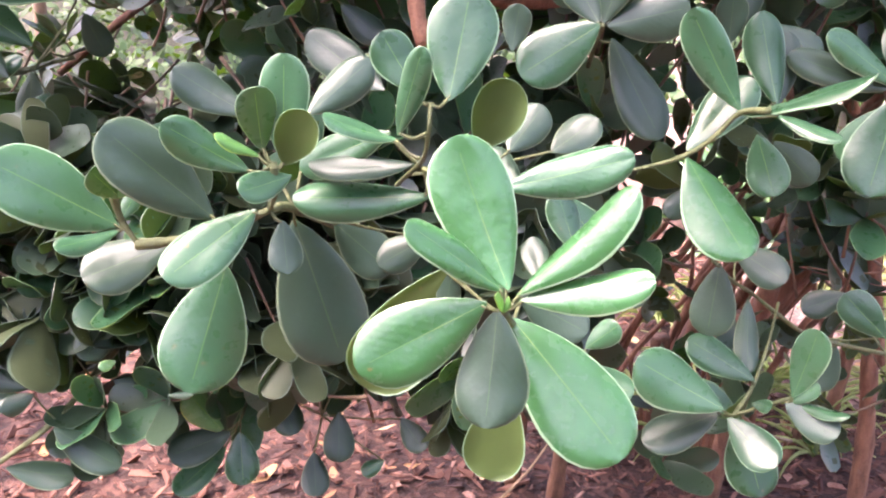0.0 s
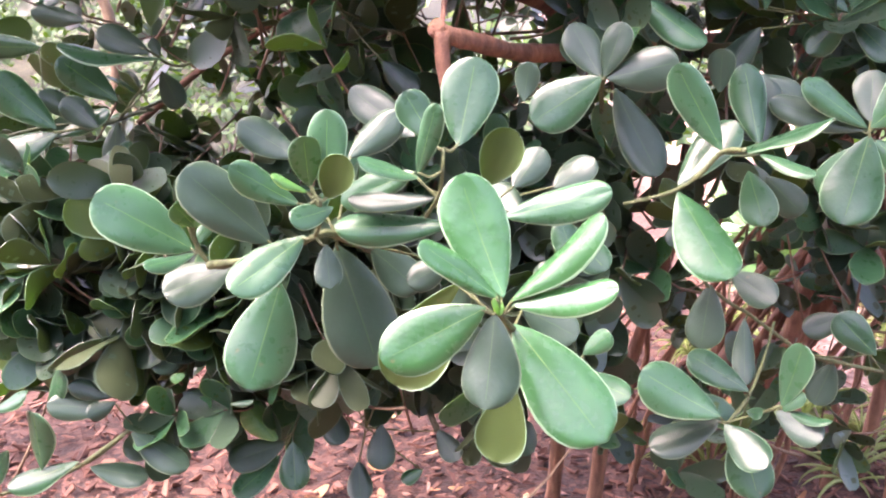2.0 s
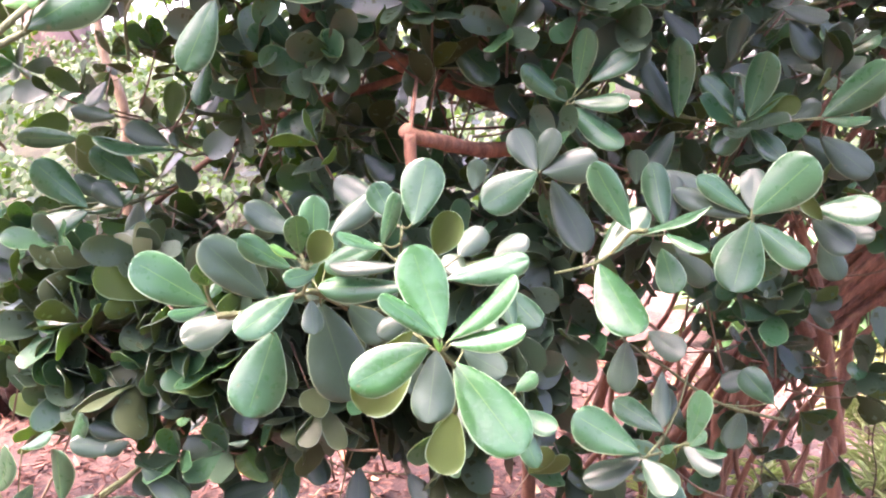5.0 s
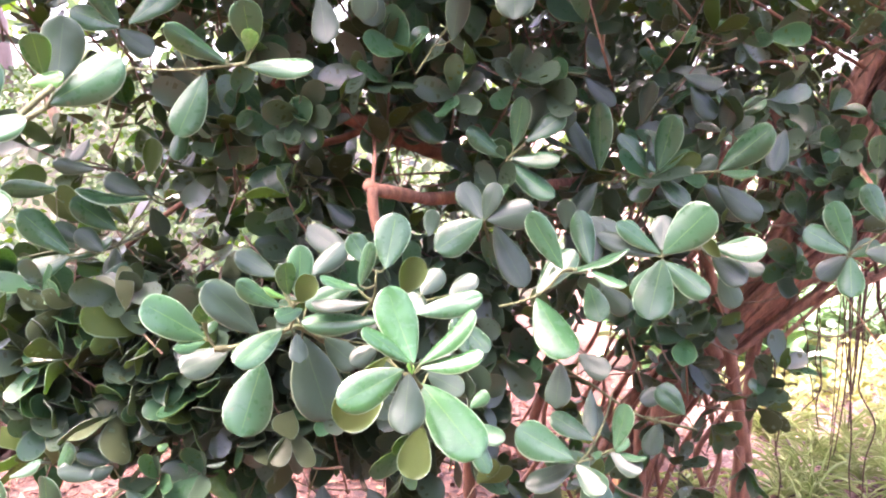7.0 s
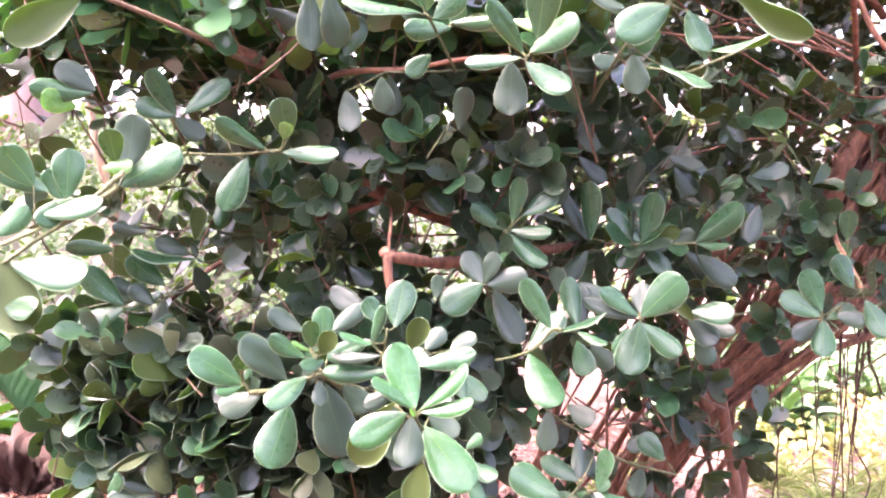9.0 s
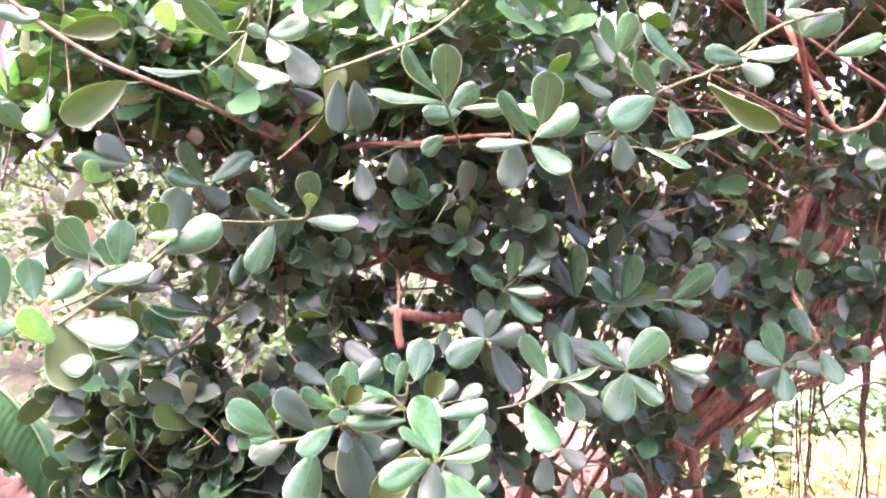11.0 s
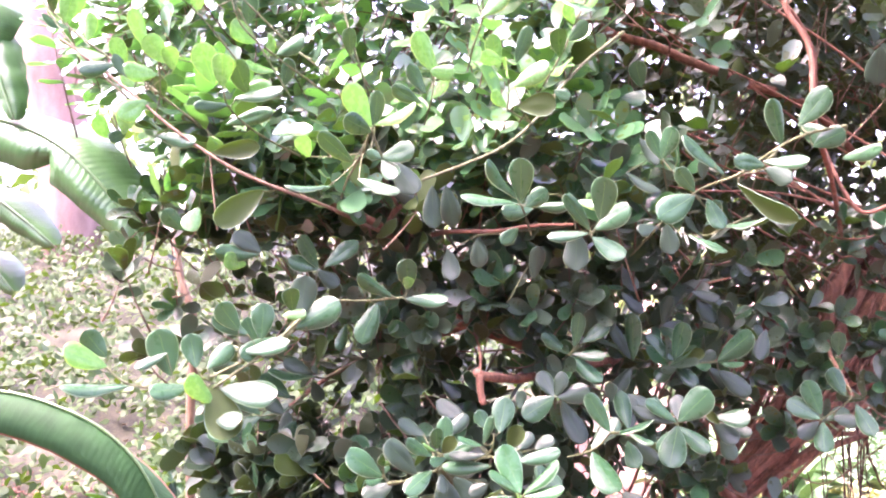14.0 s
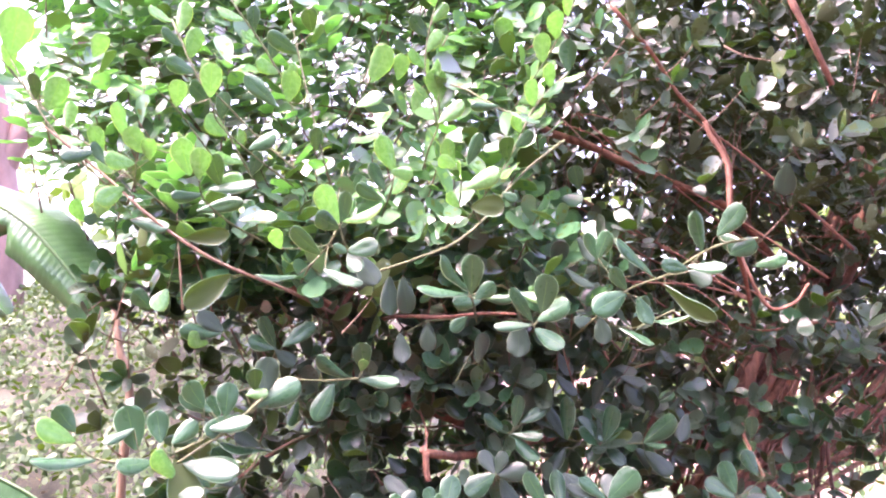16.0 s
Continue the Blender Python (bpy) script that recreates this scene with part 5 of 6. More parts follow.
sprig(
    stems=[
        (0.0026, [(-0.156, 0.800, 1.531), (-0.085, 0.900, 1.568), (0.008, 1.000, 1.634)]),
        (0.0026, [(-0.037, 0.800, 1.418), (0.052, 0.875, 1.429), (0.174, 0.950, 1.446)]),
        (0.0022, [(0.035, 0.800, 1.276), (0.063, 0.850, 1.323), (0.098, 0.900, 1.374)]),
    ],
    leaves=[
        ((-0.363, 0.800, 1.509), (0.072, -0.008, -0.051), 0.40, 31, 'n'),
        ((-0.237, 0.800, 1.522), (0.075, -0.008, -0.040), 0.38, 33, 'd'),
        ((-0.102, 0.800, 1.388), (0.012, -0.008, -0.071), 0.60, 11, 'd'),
        ((0.088, 0.800, 1.323), (0.011, -0.008, 0.071), 0.50, -1, 'd'),
        ((0.208, 0.800, 1.539), (-0.024, -0.041, 0.048), 0.62, -2, 'd'),
        ((0.268, 0.800, 1.557), (0.008, -0.047, 0.058), 0.62, 9, 'd'),
    ])

sprig(
    stems=[
        (0.0024, [(0.058, 0.720, 1.477), (0.137, 0.763, 1.505), (0.215, 0.807, 1.437), (0.161, 0.850, 1.428)]),
        (0.0024, [(0.350, 0.720, 1.593), (0.374, 0.785, 1.538), (0.395, 0.850, 1.496)]),
        (0.0022, [(0.412, 0.720, 1.416), (0.455, 0.747, 1.417), (0.493, 0.773, 1.433), (0.562, 0.800, 1.463)]),
    ],
    leaves=[
        ((0.258, 0.720, 1.478), (-0.070, -0.008, 0.016), 0.45, 11, 'y'),
        ((0.436, 0.720, 1.533), (0.003, -0.008, 0.042), 0.60, 4, 'd'),
        ((0.475, 0.720, 1.430), (-0.020, -0.008, 0.060), 0.50, 0, 'n'),
        ((0.338, 0.720, 1.433), (-0.041, -0.030, -0.010), 0.62, -10, 'd'),
        ((0.304, 0.720, 1.622), (0.038, -0.008, -0.058), 0.40, 23, 'd'),
        ((0.275, 0.720, 1.550), (0.067, -0.008, -0.044), 0.35, -24, 'd'),
    ])

sprig(
    stems=[
        (0.0028, [(-0.572, 0.660, 1.946), (-0.516, 0.700, 1.896), (-0.446, 0.740, 1.830), (-0.346, 0.780, 1.755)]),
        (0.0024, [(-0.671, 0.660, 1.920), (-0.623, 0.720, 1.874), (-0.544, 0.780, 1.772)]),
        (0.0024, [(-0.697, 0.640, 1.789), (-0.705, 0.680, 1.711), (-0.732, 0.720, 1.660)]),
    ],
    leaves=[
        ((-0.603, 0.660, 1.764), (0.017, -0.045, 0.043), 0.62, 1, 'y'),
        ((-0.395, 0.660, 1.886), (-0.075, -0.008, 0.066), 0.38, -26, 'n'),
        ((-0.561, 0.660, 1.641), (0.106, -0.008, 0.025), 0.30, 34, 'n'),
        ((-0.752, 0.660, 1.731), (-0.043, -0.008, 0.054), 0.40, 28, 'n'),
        ((-0.647, 0.660, 1.782), (0.040, -0.008, 0.005), 0.40, 31, 'n'),
        ((-0.379, 0.660, 1.774), (0.024, -0.043, 0.027), 0.62, -3, 'n'),
    ])

sprig(
    stems=[
        (0.0026, [(-0.260, 0.680, 1.593), (-0.258, 0.720, 1.636), (-0.257, 0.760, 1.707), (-0.250, 0.800, 1.780)]),
        (0.0026, [(-0.032, 0.680, 1.933), (-0.026, 0.720, 1.881), (-0.047, 0.760, 1.827), (-0.059, 0.800, 1.783)]),
        (0.0026, [(0.159, 0.680, 1.898), (0.120, 0.720, 1.919), (0.040, 0.760, 1.974), (0.003, 0.800, 1.997)]),
        (0.0026, [(0.027, 0.680, 1.740), (0.028, 0.740, 1.695), (0.016, 0.800, 1.626)]),
        (0.0024, [(-0.188, 0.680, 1.969), (-0.222, 0.740, 1.917), (-0.252, 0.800, 1.874)]),
        (0.0024, [(-0.127, 0.680, 1.744), (-0.137, 0.740, 1.705), (-0.155, 0.800, 1.663)]),
    ],
    leaves=[
        ((-0.031, 0.680, 1.870), (0.060, -0.008, 0.046), 0.50, 3, 'y'),
        ((0.027, 0.680, 1.740), (-0.009, -0.052, 0.026), 0.62, 4, 'y'),
        ((-0.132, 0.680, 1.701), (0.043, -0.044, 0.035), 0.62, -1, 'y'),
        ((-0.218, 0.680, 1.900), (0.056, -0.008, 0.030), 0.60, 4, 'y'),
        ((0.134, 0.680, 1.904), (0.067, -0.008, -0.033), 0.40, -27, 'n'),
        ((0.110, 0.680, 1.916), (-0.068, -0.008, -0.007), 0.35, -26, 'n'),
        ((-0.145, 0.680, 1.707), (-0.038, -0.008, 0.060), 0.45, 5, 'n'),
    ])


def arching_shoot(points, kinds, size=(0.058, 0.082)):
    """A long shoot of the crown with leaves in turn on either side, pointing up along it."""
    line, _ = tube(points, (0.0, 0.0), 3, 8)
    line = line[::3]
    leaves = []
    for i in range(2, len(line), 2):
        way = (line[i] - line[i - 1]).normalized()
        out = way.cross(Vector((0, -1, 0.3))).normalized() * (1 if i % 4 else -1)
        toward = Vector((0, -1, 0.1)) * rng.uniform(0.1, 1.1)
        d = (way * rng.uniform(0.4, 0.9) + out * rng.uniform(0.5, 0.9) + toward + Vector((0, 0, 0.1))).normalized() * rng.uniform(*size)
        leaves.append((tuple(line[i]), tuple(d), rng.uniform(0.5, 0.66), rng.uniform(-22, 22), kinds[rng.integers(0, len(kinds))]))
    sprig(stems=[(0.0030, points)], leaves=leaves)


# crown shoots, mostly of the bright kind, in place of light from above
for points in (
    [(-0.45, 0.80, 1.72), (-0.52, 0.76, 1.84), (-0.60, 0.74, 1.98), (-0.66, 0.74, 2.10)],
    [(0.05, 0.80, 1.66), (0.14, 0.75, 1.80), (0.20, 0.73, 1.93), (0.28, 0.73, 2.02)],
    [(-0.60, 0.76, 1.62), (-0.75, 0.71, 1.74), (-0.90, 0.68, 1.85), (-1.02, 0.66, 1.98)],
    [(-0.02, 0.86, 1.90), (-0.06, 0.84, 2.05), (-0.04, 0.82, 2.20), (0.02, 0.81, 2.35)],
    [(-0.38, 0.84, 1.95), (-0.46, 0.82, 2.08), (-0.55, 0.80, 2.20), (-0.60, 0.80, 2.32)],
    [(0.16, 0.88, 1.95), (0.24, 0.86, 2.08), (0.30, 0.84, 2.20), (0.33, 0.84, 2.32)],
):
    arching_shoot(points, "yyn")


# ---- the mass of smaller leaves behind the near shoots
PROTO = {k: blade(9, (-1, -0.92, 0, 0.92, 1), c * 1.5, f + 0.16, w * 1.5, 0.005) for k, (c, f, w) in enumerate(SHAPES)}
MIDDLE = {k: blade(6, (-1, 0, 1), c * 1.5, f + 0.18, w * 1.5, 0.005) for k, (c, f, w) in enumerate(SHAPES)}
PLAIN = {k: blade(5, (-1, 0, 1), c * 1.5, f + 0.18, w * 1.5, 0.005) for k, (c, f, w) in enumerate(SHAPES)}


def front(x, z):
    """Where the leaf mass begins, seen from the front."""
    y = 0.88 if z < 1.36 else 0.88 - 0.18 * min(1.0, (z - 1.36) / 0.2)
    if -0.42 < x < 0.28 and 1.0 < z < 1.52:
        y = 1.06
    if x > 0.35:
        y += min(0.35, (x - 0.35) * 0.8)
    if z > 1.7:
        y += (z - 1.7) * 0.35
    return y


def mass(count, box, kinds, lean, size, keep, free=False, along=0.0, open_at=(35, 70), loose=0.45, wide=(0.46, 0.62)):
    """Poses of leaves about random shoot tips in a box: whorled, or spaced along the last stretch of the shoot."""
    (x0, x1), (y0, y1), (z0, z1) = box
    got = {(s, k): [] for s in PROTO for k in "ndy"}
    twigs = []
    made = 0
    while made < count:
        x, y, z = rng.uniform(x0, x1), rng.uniform(y0, y1), rng.uniform(z0, z1)
        y = y if free else max(y, front(x, z) + rng.uniform(0, 0.12))
        if not keep(x, y, z):
            continue
        made += 1
        ax = Vector(lean) + Vector(rng.normal(0, loose, 3))
        ax.normalize()
        side = ax.orthogonal().normalized()
        tip = Vector((x, y, z))
        long = rng.uniform(0.08, 0.2) + along
        back = tip - ax * long + Vector((rng.normal(0, 0.03), rng.uniform(0.0, 0.07), -0.02))
        twigs.append((tip, (tip + back) / 2 + Vector((0, 0, -0.01)), back))
        turn = rng.uniform(0, 6.28)
        n = rng.integers(5, 9) + (4 if along else 0)
        for i in range(n):
            level = (0 if i < 5 else 1) if not along else 0.7 * i / n
            a = turn + i * 2.4
            open_by = radians(rng.uniform(*open_at) + level * 25)
            d = (side * math.cos(a) + ax.cross(side) * math.sin(a)) * math.sin(open_by) + ax * math.cos(open_by)
            d.z -= 0.12
            d.normalize()
            length = rng.uniform(*size) * (1 - 0.1 * level)
            normal = (ax - ax.dot(d) * d) + Vector(rng.normal(0, 0.28, 3))
            normal = (normal - normal.dot(d) * d).normalized()
            w = rng.uniform(*wide)
            right = d.cross(normal)
            base = tip - ax * (0.012 + level * 0.03) - (tip - back).normalized() * along * i / n
            pose_m = np.column_stack([np.array(right) * length * w, np.array(d) * length, np.array(normal) * length, np.array(base)])
            kind = kinds[rng.integers(0, len(kinds))]
            got[int(rng.integers(0, len(PROTO))), kind].append(pose_m)
    return got, twigs


def grow(name, protos, *batches, tops=None):
    verts, faces, index, base = [], [], [], 0
    tv, tf, ti = [], [], []
    tops = tops or {}
    slots = [t for k in "ndy" for t in (tops[k] if k in tops else TOP[k, False], UNDER[k, False], FILL_RIM[k], RIB[k])]
    for got, twigs in batches:
        for (s, kind), poses in got.items():
            if not poses:
                continue
            v, f, ix = protos[s]
            av, af = many((v, f), np.array(poses))
            verts.append(av)
            faces.extend([tuple(a + base for a in q) for q in af])
            index.extend([i + 4 * "ndy".index(kind) for i in ix] * len(poses))
            base += len(av)
        for pts in (twigs if protos is PROTO else twigs[::2]):
            v, f = tube(pts, (0.0012, 0.0026), 4, 2)
            heap(tv, tf, ti, (v, f, [0] * len(f)))
    tagged(child(name, mesh_of(name, np.concatenate(verts), faces, slots, index), shrub, HOME), kind="stuff")
    tagged(child("small_twig", mesh_of("small_twig", tv, tf, (TWIG,)), shrub, HOME), kind="stuff")


def chink(x, y, z):
    """A gap in the leaves, low in the shrub."""
    return abs(x + 0.29 + 0.25 * (y - 0.9)) < 0.10 and abs(z - 0.97 + 0.165 * (y - 0.9)) < 0.05 and rng.random() < 0.8


def anywhere(x, y, z):
    if chink(x, y, z) or (x < -0.72 and z < 1.0):
        return False
    if 0.3 < x < 1.1 and 1.5 < z < 2.15 and y < 1.55 and rng.random() < 0.75:
        return False
    if -0.07 < x < 0.13 and 1.04 < z < 1.20:
        return y > 1.8 and rng.random() < 0.3
    if 0.2 < x < 1.7 and 1.28 < z < 1.75 and rng.random() < 0.4:
        return False
    if x < -0.32 and 0.95 < z < 1.44:
        return rng.random() < 0.3
    if x > 0.60 and z < 1.0 and y < 2.05:
        return z > 0.82 and rng.random() < (0.35 if x > 0.85 and z > 0.88 else 0.12)
    if x < -0.55 and z < 1.45 and y > 1.25:
        return False
    if x > 0.22 and z < 0.82:
        return x < 0.62 and z > 0.52 and y < 1.3 and rng.random() < 0.12
    if z < 0.72 and y < 1.2:
        return z > 0.55 and rng.random() < 0.4
    if 0.62 < x < 1.9 and 0.95 < z < 1.9 and y < 1.95:
        return rng.random() < (0.5 if x > 0.95 else 0.65)
    return True


# low leaves are mostly the dark kind: their shade is in the colour
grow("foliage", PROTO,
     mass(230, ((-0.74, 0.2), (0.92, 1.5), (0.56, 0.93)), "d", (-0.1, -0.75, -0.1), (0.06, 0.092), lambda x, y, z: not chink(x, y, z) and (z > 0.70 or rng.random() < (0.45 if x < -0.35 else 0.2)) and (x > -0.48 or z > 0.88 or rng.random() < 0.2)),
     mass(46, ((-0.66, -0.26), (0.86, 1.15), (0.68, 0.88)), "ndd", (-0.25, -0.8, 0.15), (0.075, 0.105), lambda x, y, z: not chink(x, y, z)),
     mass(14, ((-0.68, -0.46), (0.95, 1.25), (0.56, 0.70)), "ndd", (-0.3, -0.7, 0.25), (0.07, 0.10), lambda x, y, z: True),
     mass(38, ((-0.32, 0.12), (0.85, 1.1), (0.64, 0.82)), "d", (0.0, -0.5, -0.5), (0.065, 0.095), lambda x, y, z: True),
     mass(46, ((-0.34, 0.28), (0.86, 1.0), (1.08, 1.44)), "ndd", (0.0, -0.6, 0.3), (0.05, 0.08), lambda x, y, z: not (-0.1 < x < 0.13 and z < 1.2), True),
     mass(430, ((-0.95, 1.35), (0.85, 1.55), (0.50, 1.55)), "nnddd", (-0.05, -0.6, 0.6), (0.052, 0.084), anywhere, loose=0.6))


def crown(x, y, z):
    return x > (-0.48 - 0.36 * y if z < 1.95 else -0.72 - 0.42 * y)


# the crown wears the copies that have its light in their colour
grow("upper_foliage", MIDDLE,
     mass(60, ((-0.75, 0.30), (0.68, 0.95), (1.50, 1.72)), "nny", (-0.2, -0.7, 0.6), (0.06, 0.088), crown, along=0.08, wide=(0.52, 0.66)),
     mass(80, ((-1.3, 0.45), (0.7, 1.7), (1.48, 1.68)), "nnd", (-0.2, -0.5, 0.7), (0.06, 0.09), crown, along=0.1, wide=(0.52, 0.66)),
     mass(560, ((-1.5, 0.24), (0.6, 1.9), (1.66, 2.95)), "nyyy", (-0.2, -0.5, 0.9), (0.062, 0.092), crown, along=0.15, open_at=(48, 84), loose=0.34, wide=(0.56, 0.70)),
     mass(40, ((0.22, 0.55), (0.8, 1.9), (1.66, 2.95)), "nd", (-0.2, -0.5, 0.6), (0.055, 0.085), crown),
     mass(230, ((-1.3, 0.6), (1.9, 2.4), (1.6, 2.95)), "nnndd", (-0.10, -0.3, 0.9), (0.07, 0.10), crown), tops=CROWN_LIT)
# inner and right-hand leaves: shade put into the colour by the dark kind
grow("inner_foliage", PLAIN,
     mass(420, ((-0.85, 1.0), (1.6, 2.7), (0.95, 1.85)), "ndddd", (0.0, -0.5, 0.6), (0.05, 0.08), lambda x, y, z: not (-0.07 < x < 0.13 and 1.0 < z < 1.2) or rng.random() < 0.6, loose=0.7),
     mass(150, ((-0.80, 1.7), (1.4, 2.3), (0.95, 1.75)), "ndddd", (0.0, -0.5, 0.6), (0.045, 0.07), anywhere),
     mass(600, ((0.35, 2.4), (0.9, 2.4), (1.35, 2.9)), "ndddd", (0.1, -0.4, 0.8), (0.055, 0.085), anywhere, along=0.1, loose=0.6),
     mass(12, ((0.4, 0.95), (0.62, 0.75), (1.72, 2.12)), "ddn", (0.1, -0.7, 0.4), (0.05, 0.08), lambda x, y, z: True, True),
     # next two: unseen overhang above the view, added to shade the right side
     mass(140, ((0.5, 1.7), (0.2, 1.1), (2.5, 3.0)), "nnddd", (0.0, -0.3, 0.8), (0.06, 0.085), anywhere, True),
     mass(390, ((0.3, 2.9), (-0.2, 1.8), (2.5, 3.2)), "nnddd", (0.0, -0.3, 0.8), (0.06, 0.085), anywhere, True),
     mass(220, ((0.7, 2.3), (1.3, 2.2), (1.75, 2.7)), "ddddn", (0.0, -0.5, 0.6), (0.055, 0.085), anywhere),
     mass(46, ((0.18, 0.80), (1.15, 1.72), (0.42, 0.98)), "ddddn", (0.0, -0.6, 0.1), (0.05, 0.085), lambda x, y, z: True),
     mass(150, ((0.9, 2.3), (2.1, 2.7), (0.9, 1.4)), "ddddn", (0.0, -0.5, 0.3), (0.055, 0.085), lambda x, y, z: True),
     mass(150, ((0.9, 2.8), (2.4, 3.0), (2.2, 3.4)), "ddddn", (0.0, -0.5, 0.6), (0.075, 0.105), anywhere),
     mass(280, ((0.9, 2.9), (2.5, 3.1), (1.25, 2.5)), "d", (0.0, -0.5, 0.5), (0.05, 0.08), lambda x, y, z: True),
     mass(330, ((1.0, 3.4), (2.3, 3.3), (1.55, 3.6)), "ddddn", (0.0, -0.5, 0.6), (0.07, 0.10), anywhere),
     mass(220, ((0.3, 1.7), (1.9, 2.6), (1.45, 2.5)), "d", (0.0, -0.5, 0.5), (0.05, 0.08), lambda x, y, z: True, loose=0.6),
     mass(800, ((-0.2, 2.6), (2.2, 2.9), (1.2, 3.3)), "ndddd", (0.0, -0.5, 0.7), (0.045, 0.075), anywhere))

# ---------------------------------------------------------------- hanging aerial roots
for i in range(34):
    x, y = 0.93 + (0.60 if i < 26 else 1.4) * rng.random(), 1.72 + 0.7 * rng.random()
    top, low = 0.76 + 0.55 * (x - 0.95) + 0.1 * rng.random(), rng.uniform(-0.01, 0.35) if i % 3 else rng.uniform(0.35, 0.55)
    pts, drift, lean = [(x, y, top + 0.1)], 0.0, rng.normal(0, 0.008)
    for j in range(1, 10):
        drift += lean + rng.normal(0, 0.004) + (rng.normal(0, 0.05) if rng.random() < 0.15 else 0.0)
        pts.append((x + drift, y + rng.normal(0, 0.006), top + (low - top) * j / 9))
    limb(rng.uniform(0.0022, 0.0045) if i % 5 else 0.009, 0.0018, pts, ROOT, "aerial_root")

# ---------------------------------------------------------------- wood chips and fallen leaves on the ground
def flake(n, seed):
    """A flat splinter of bark with an uneven outline."""
    r = np.random.default_rng(seed)
    a = np.sort(r.uniform(0, 2 * np.pi, n) * 0.35 + np.linspace(0, 2 * np.pi, n, endpoint=False) * 0.95)
    d = r.uniform(0.25, 0.6, n)
    x, y = np.cos(a) * d, np.sin(a) * d
    low, top = r.uniform(0, 0.06, n), r.uniform(0.14, 0.32, n)
    v = np.concatenate([np.stack([x, y, low], -1), np.stack([x * 0.9, y * 0.9, top], -1)])
    return v, [tuple(range(n))[::-1], tuple(range(n, 2 * n))] + [(k, (k + 1) % n, n + (k + 1) % n, n + k) for k in range(n)]


def scatter(name, label, count, box, size, material, proto, flat=0.35, category="mulch"):
    poses = []
    for _ in range(count):
        x, y = rng.uniform(*box[0]), rng.uniform(*box[1])
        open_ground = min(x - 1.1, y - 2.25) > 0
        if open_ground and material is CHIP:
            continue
        s = size[0] + (size[1] - size[0]) * rng.random() ** 1.4 * (0.5 if open_ground else 1.0)
        m = pose(x, y, lie(x, y) + rng.uniform(0.0, 0.02), *(rng.normal(0, 1, 2) * 57 * flat), rng.uniform(0, 360)) @ Matrix.Diagonal((s, s * rng.uniform(0.15, 0.6), s * rng.uniform(0.2, 0.5), 1))
        poses.append(np.array(m)[:3])
    v, f = many(proto, np.array(poses))
    return tagged(new(name, mesh_of(name, v, f, (material,), smooth=False)), label, category, kind="stuff")


for i in range(3):
    scatter("wood_chips", "reddish brown wood chips covering the soil", 6400, ((-2.8, 2.6), (1.0, 3.6)), (0.014, 0.070), CHIP, flake(5, i))
scatter("bleached_wood_chips", "pale pinkish wood chips in the open light", 4200, ((1.1, 3.2), (2.2, 4.4)), (0.014, 0.07), LIT_CHIP, flake(5, 5))
lv, lf, li = blade(5, (-1, 0, 1), 0.25, 0.5, 0.1, 0.006)
scatter("fallen_leaves", "dry orange-brown fallen leaves on the mulch", 420, ((-3.0, 3.0), (0.9, 4.5)), (0.04, 0.08), FALLEN, (lv, lf), 0.25, "leaf litter")

# ---------------------------------------------------------------- low plants


def strap_shape(s):
    return 0.5 * np.clip(1 - s, 0.02, 1) ** 0.45 * (0.55 + 0.45 * np.sin(np.pi * np.clip(s, 0, 1)))


def lance_shape(s):
    return 0.5 * np.sin(np.pi * np.clip(s, 0, 1) ** 0.85) ** 0.8 + 0.02 * (1 - s)


def paddle_shape(s):
    return 0.5 * np.sin(np.pi * np.clip(s, 0, 1) ** 0.8) ** 0.45 + 0.01 * (1 - s)


def clump(name, label, category, at, count, length, width, slots, shape, cols, spread, arch, group):
    """A tuft of arching leaves from one root."""
    t = thing(name, label, category, at, group)
    v0, f0, ix0 = blade(9, cols, 0.0, 0.25, 0.02, 0.004, shape, 0.0)
    for i in range(count):
        a, up = rng.uniform(0, 6.28), radians(rng.uniform(*spread))
        ln, bend = rng.uniform(*length), rng.uniform(*arch)
        v = v0.copy()
        s = v[:, 1].copy()
        ang = up - bend * s
        r = ln * (np.cos(up) + np.cos(ang)) / 2 * s
        h = ln * (np.sin(up) + np.sin(ang)) / 2 * s + v[:, 2] * ln
        x = v[:, 0] * width * rng.uniform(0.8, 1.2)
        wob = rng.normal(0, 0.1)
        vv = np.stack([r * math.cos(a + wob) - x * math.sin(a), r * math.sin(a + wob) + x * math.cos(a), h + 0.01], -1)
        child("leaf", mesh_of("leaf", vv, f0, slots, ix0), t)
    return t


for i in range(52):
    x, y = (0.46 + 1.9 * rng.random() ** 1.3, 1.72 + 1.2 * rng.random()) if i < 34 else (1.15 + 0.65 * rng.random(), 2.05 + 0.7 * rng.random())
    clump("strap_leaved_plant", "tufted plant with cream-striped arching narrow leaves", "grass plant", (x, y, lie(x, y)), 22, (0.11, 0.27), 0.0085,
          (GRASSY, GRASSY, CREAM, GRASSY), strap_shape, (-1, -0.72, 0.72, 1), (30, 85), (0.6, 1.9), "striped tufts in the mulch")
for i in range(84):
    x, y = (1.12 + 0.7 * rng.random(), 3.45 + 1.2 * rng.random()) if i < 34 else (1.8 + 2.8 * rng.random(), 4.1 + 1.5 * rng.random())
    clump("broad_leaved_plant", "low clump of broad glossy bright green leaves", "plant", (x, y, lie(x, y)), 11, (0.26, 0.48), 0.10,
          (LILY, LILY, LILY, LILY), lance_shape, (-1, -0.5, 0, 0.5, 1), (25, 80), (0.5, 1.6), "broad-leaved clumps")
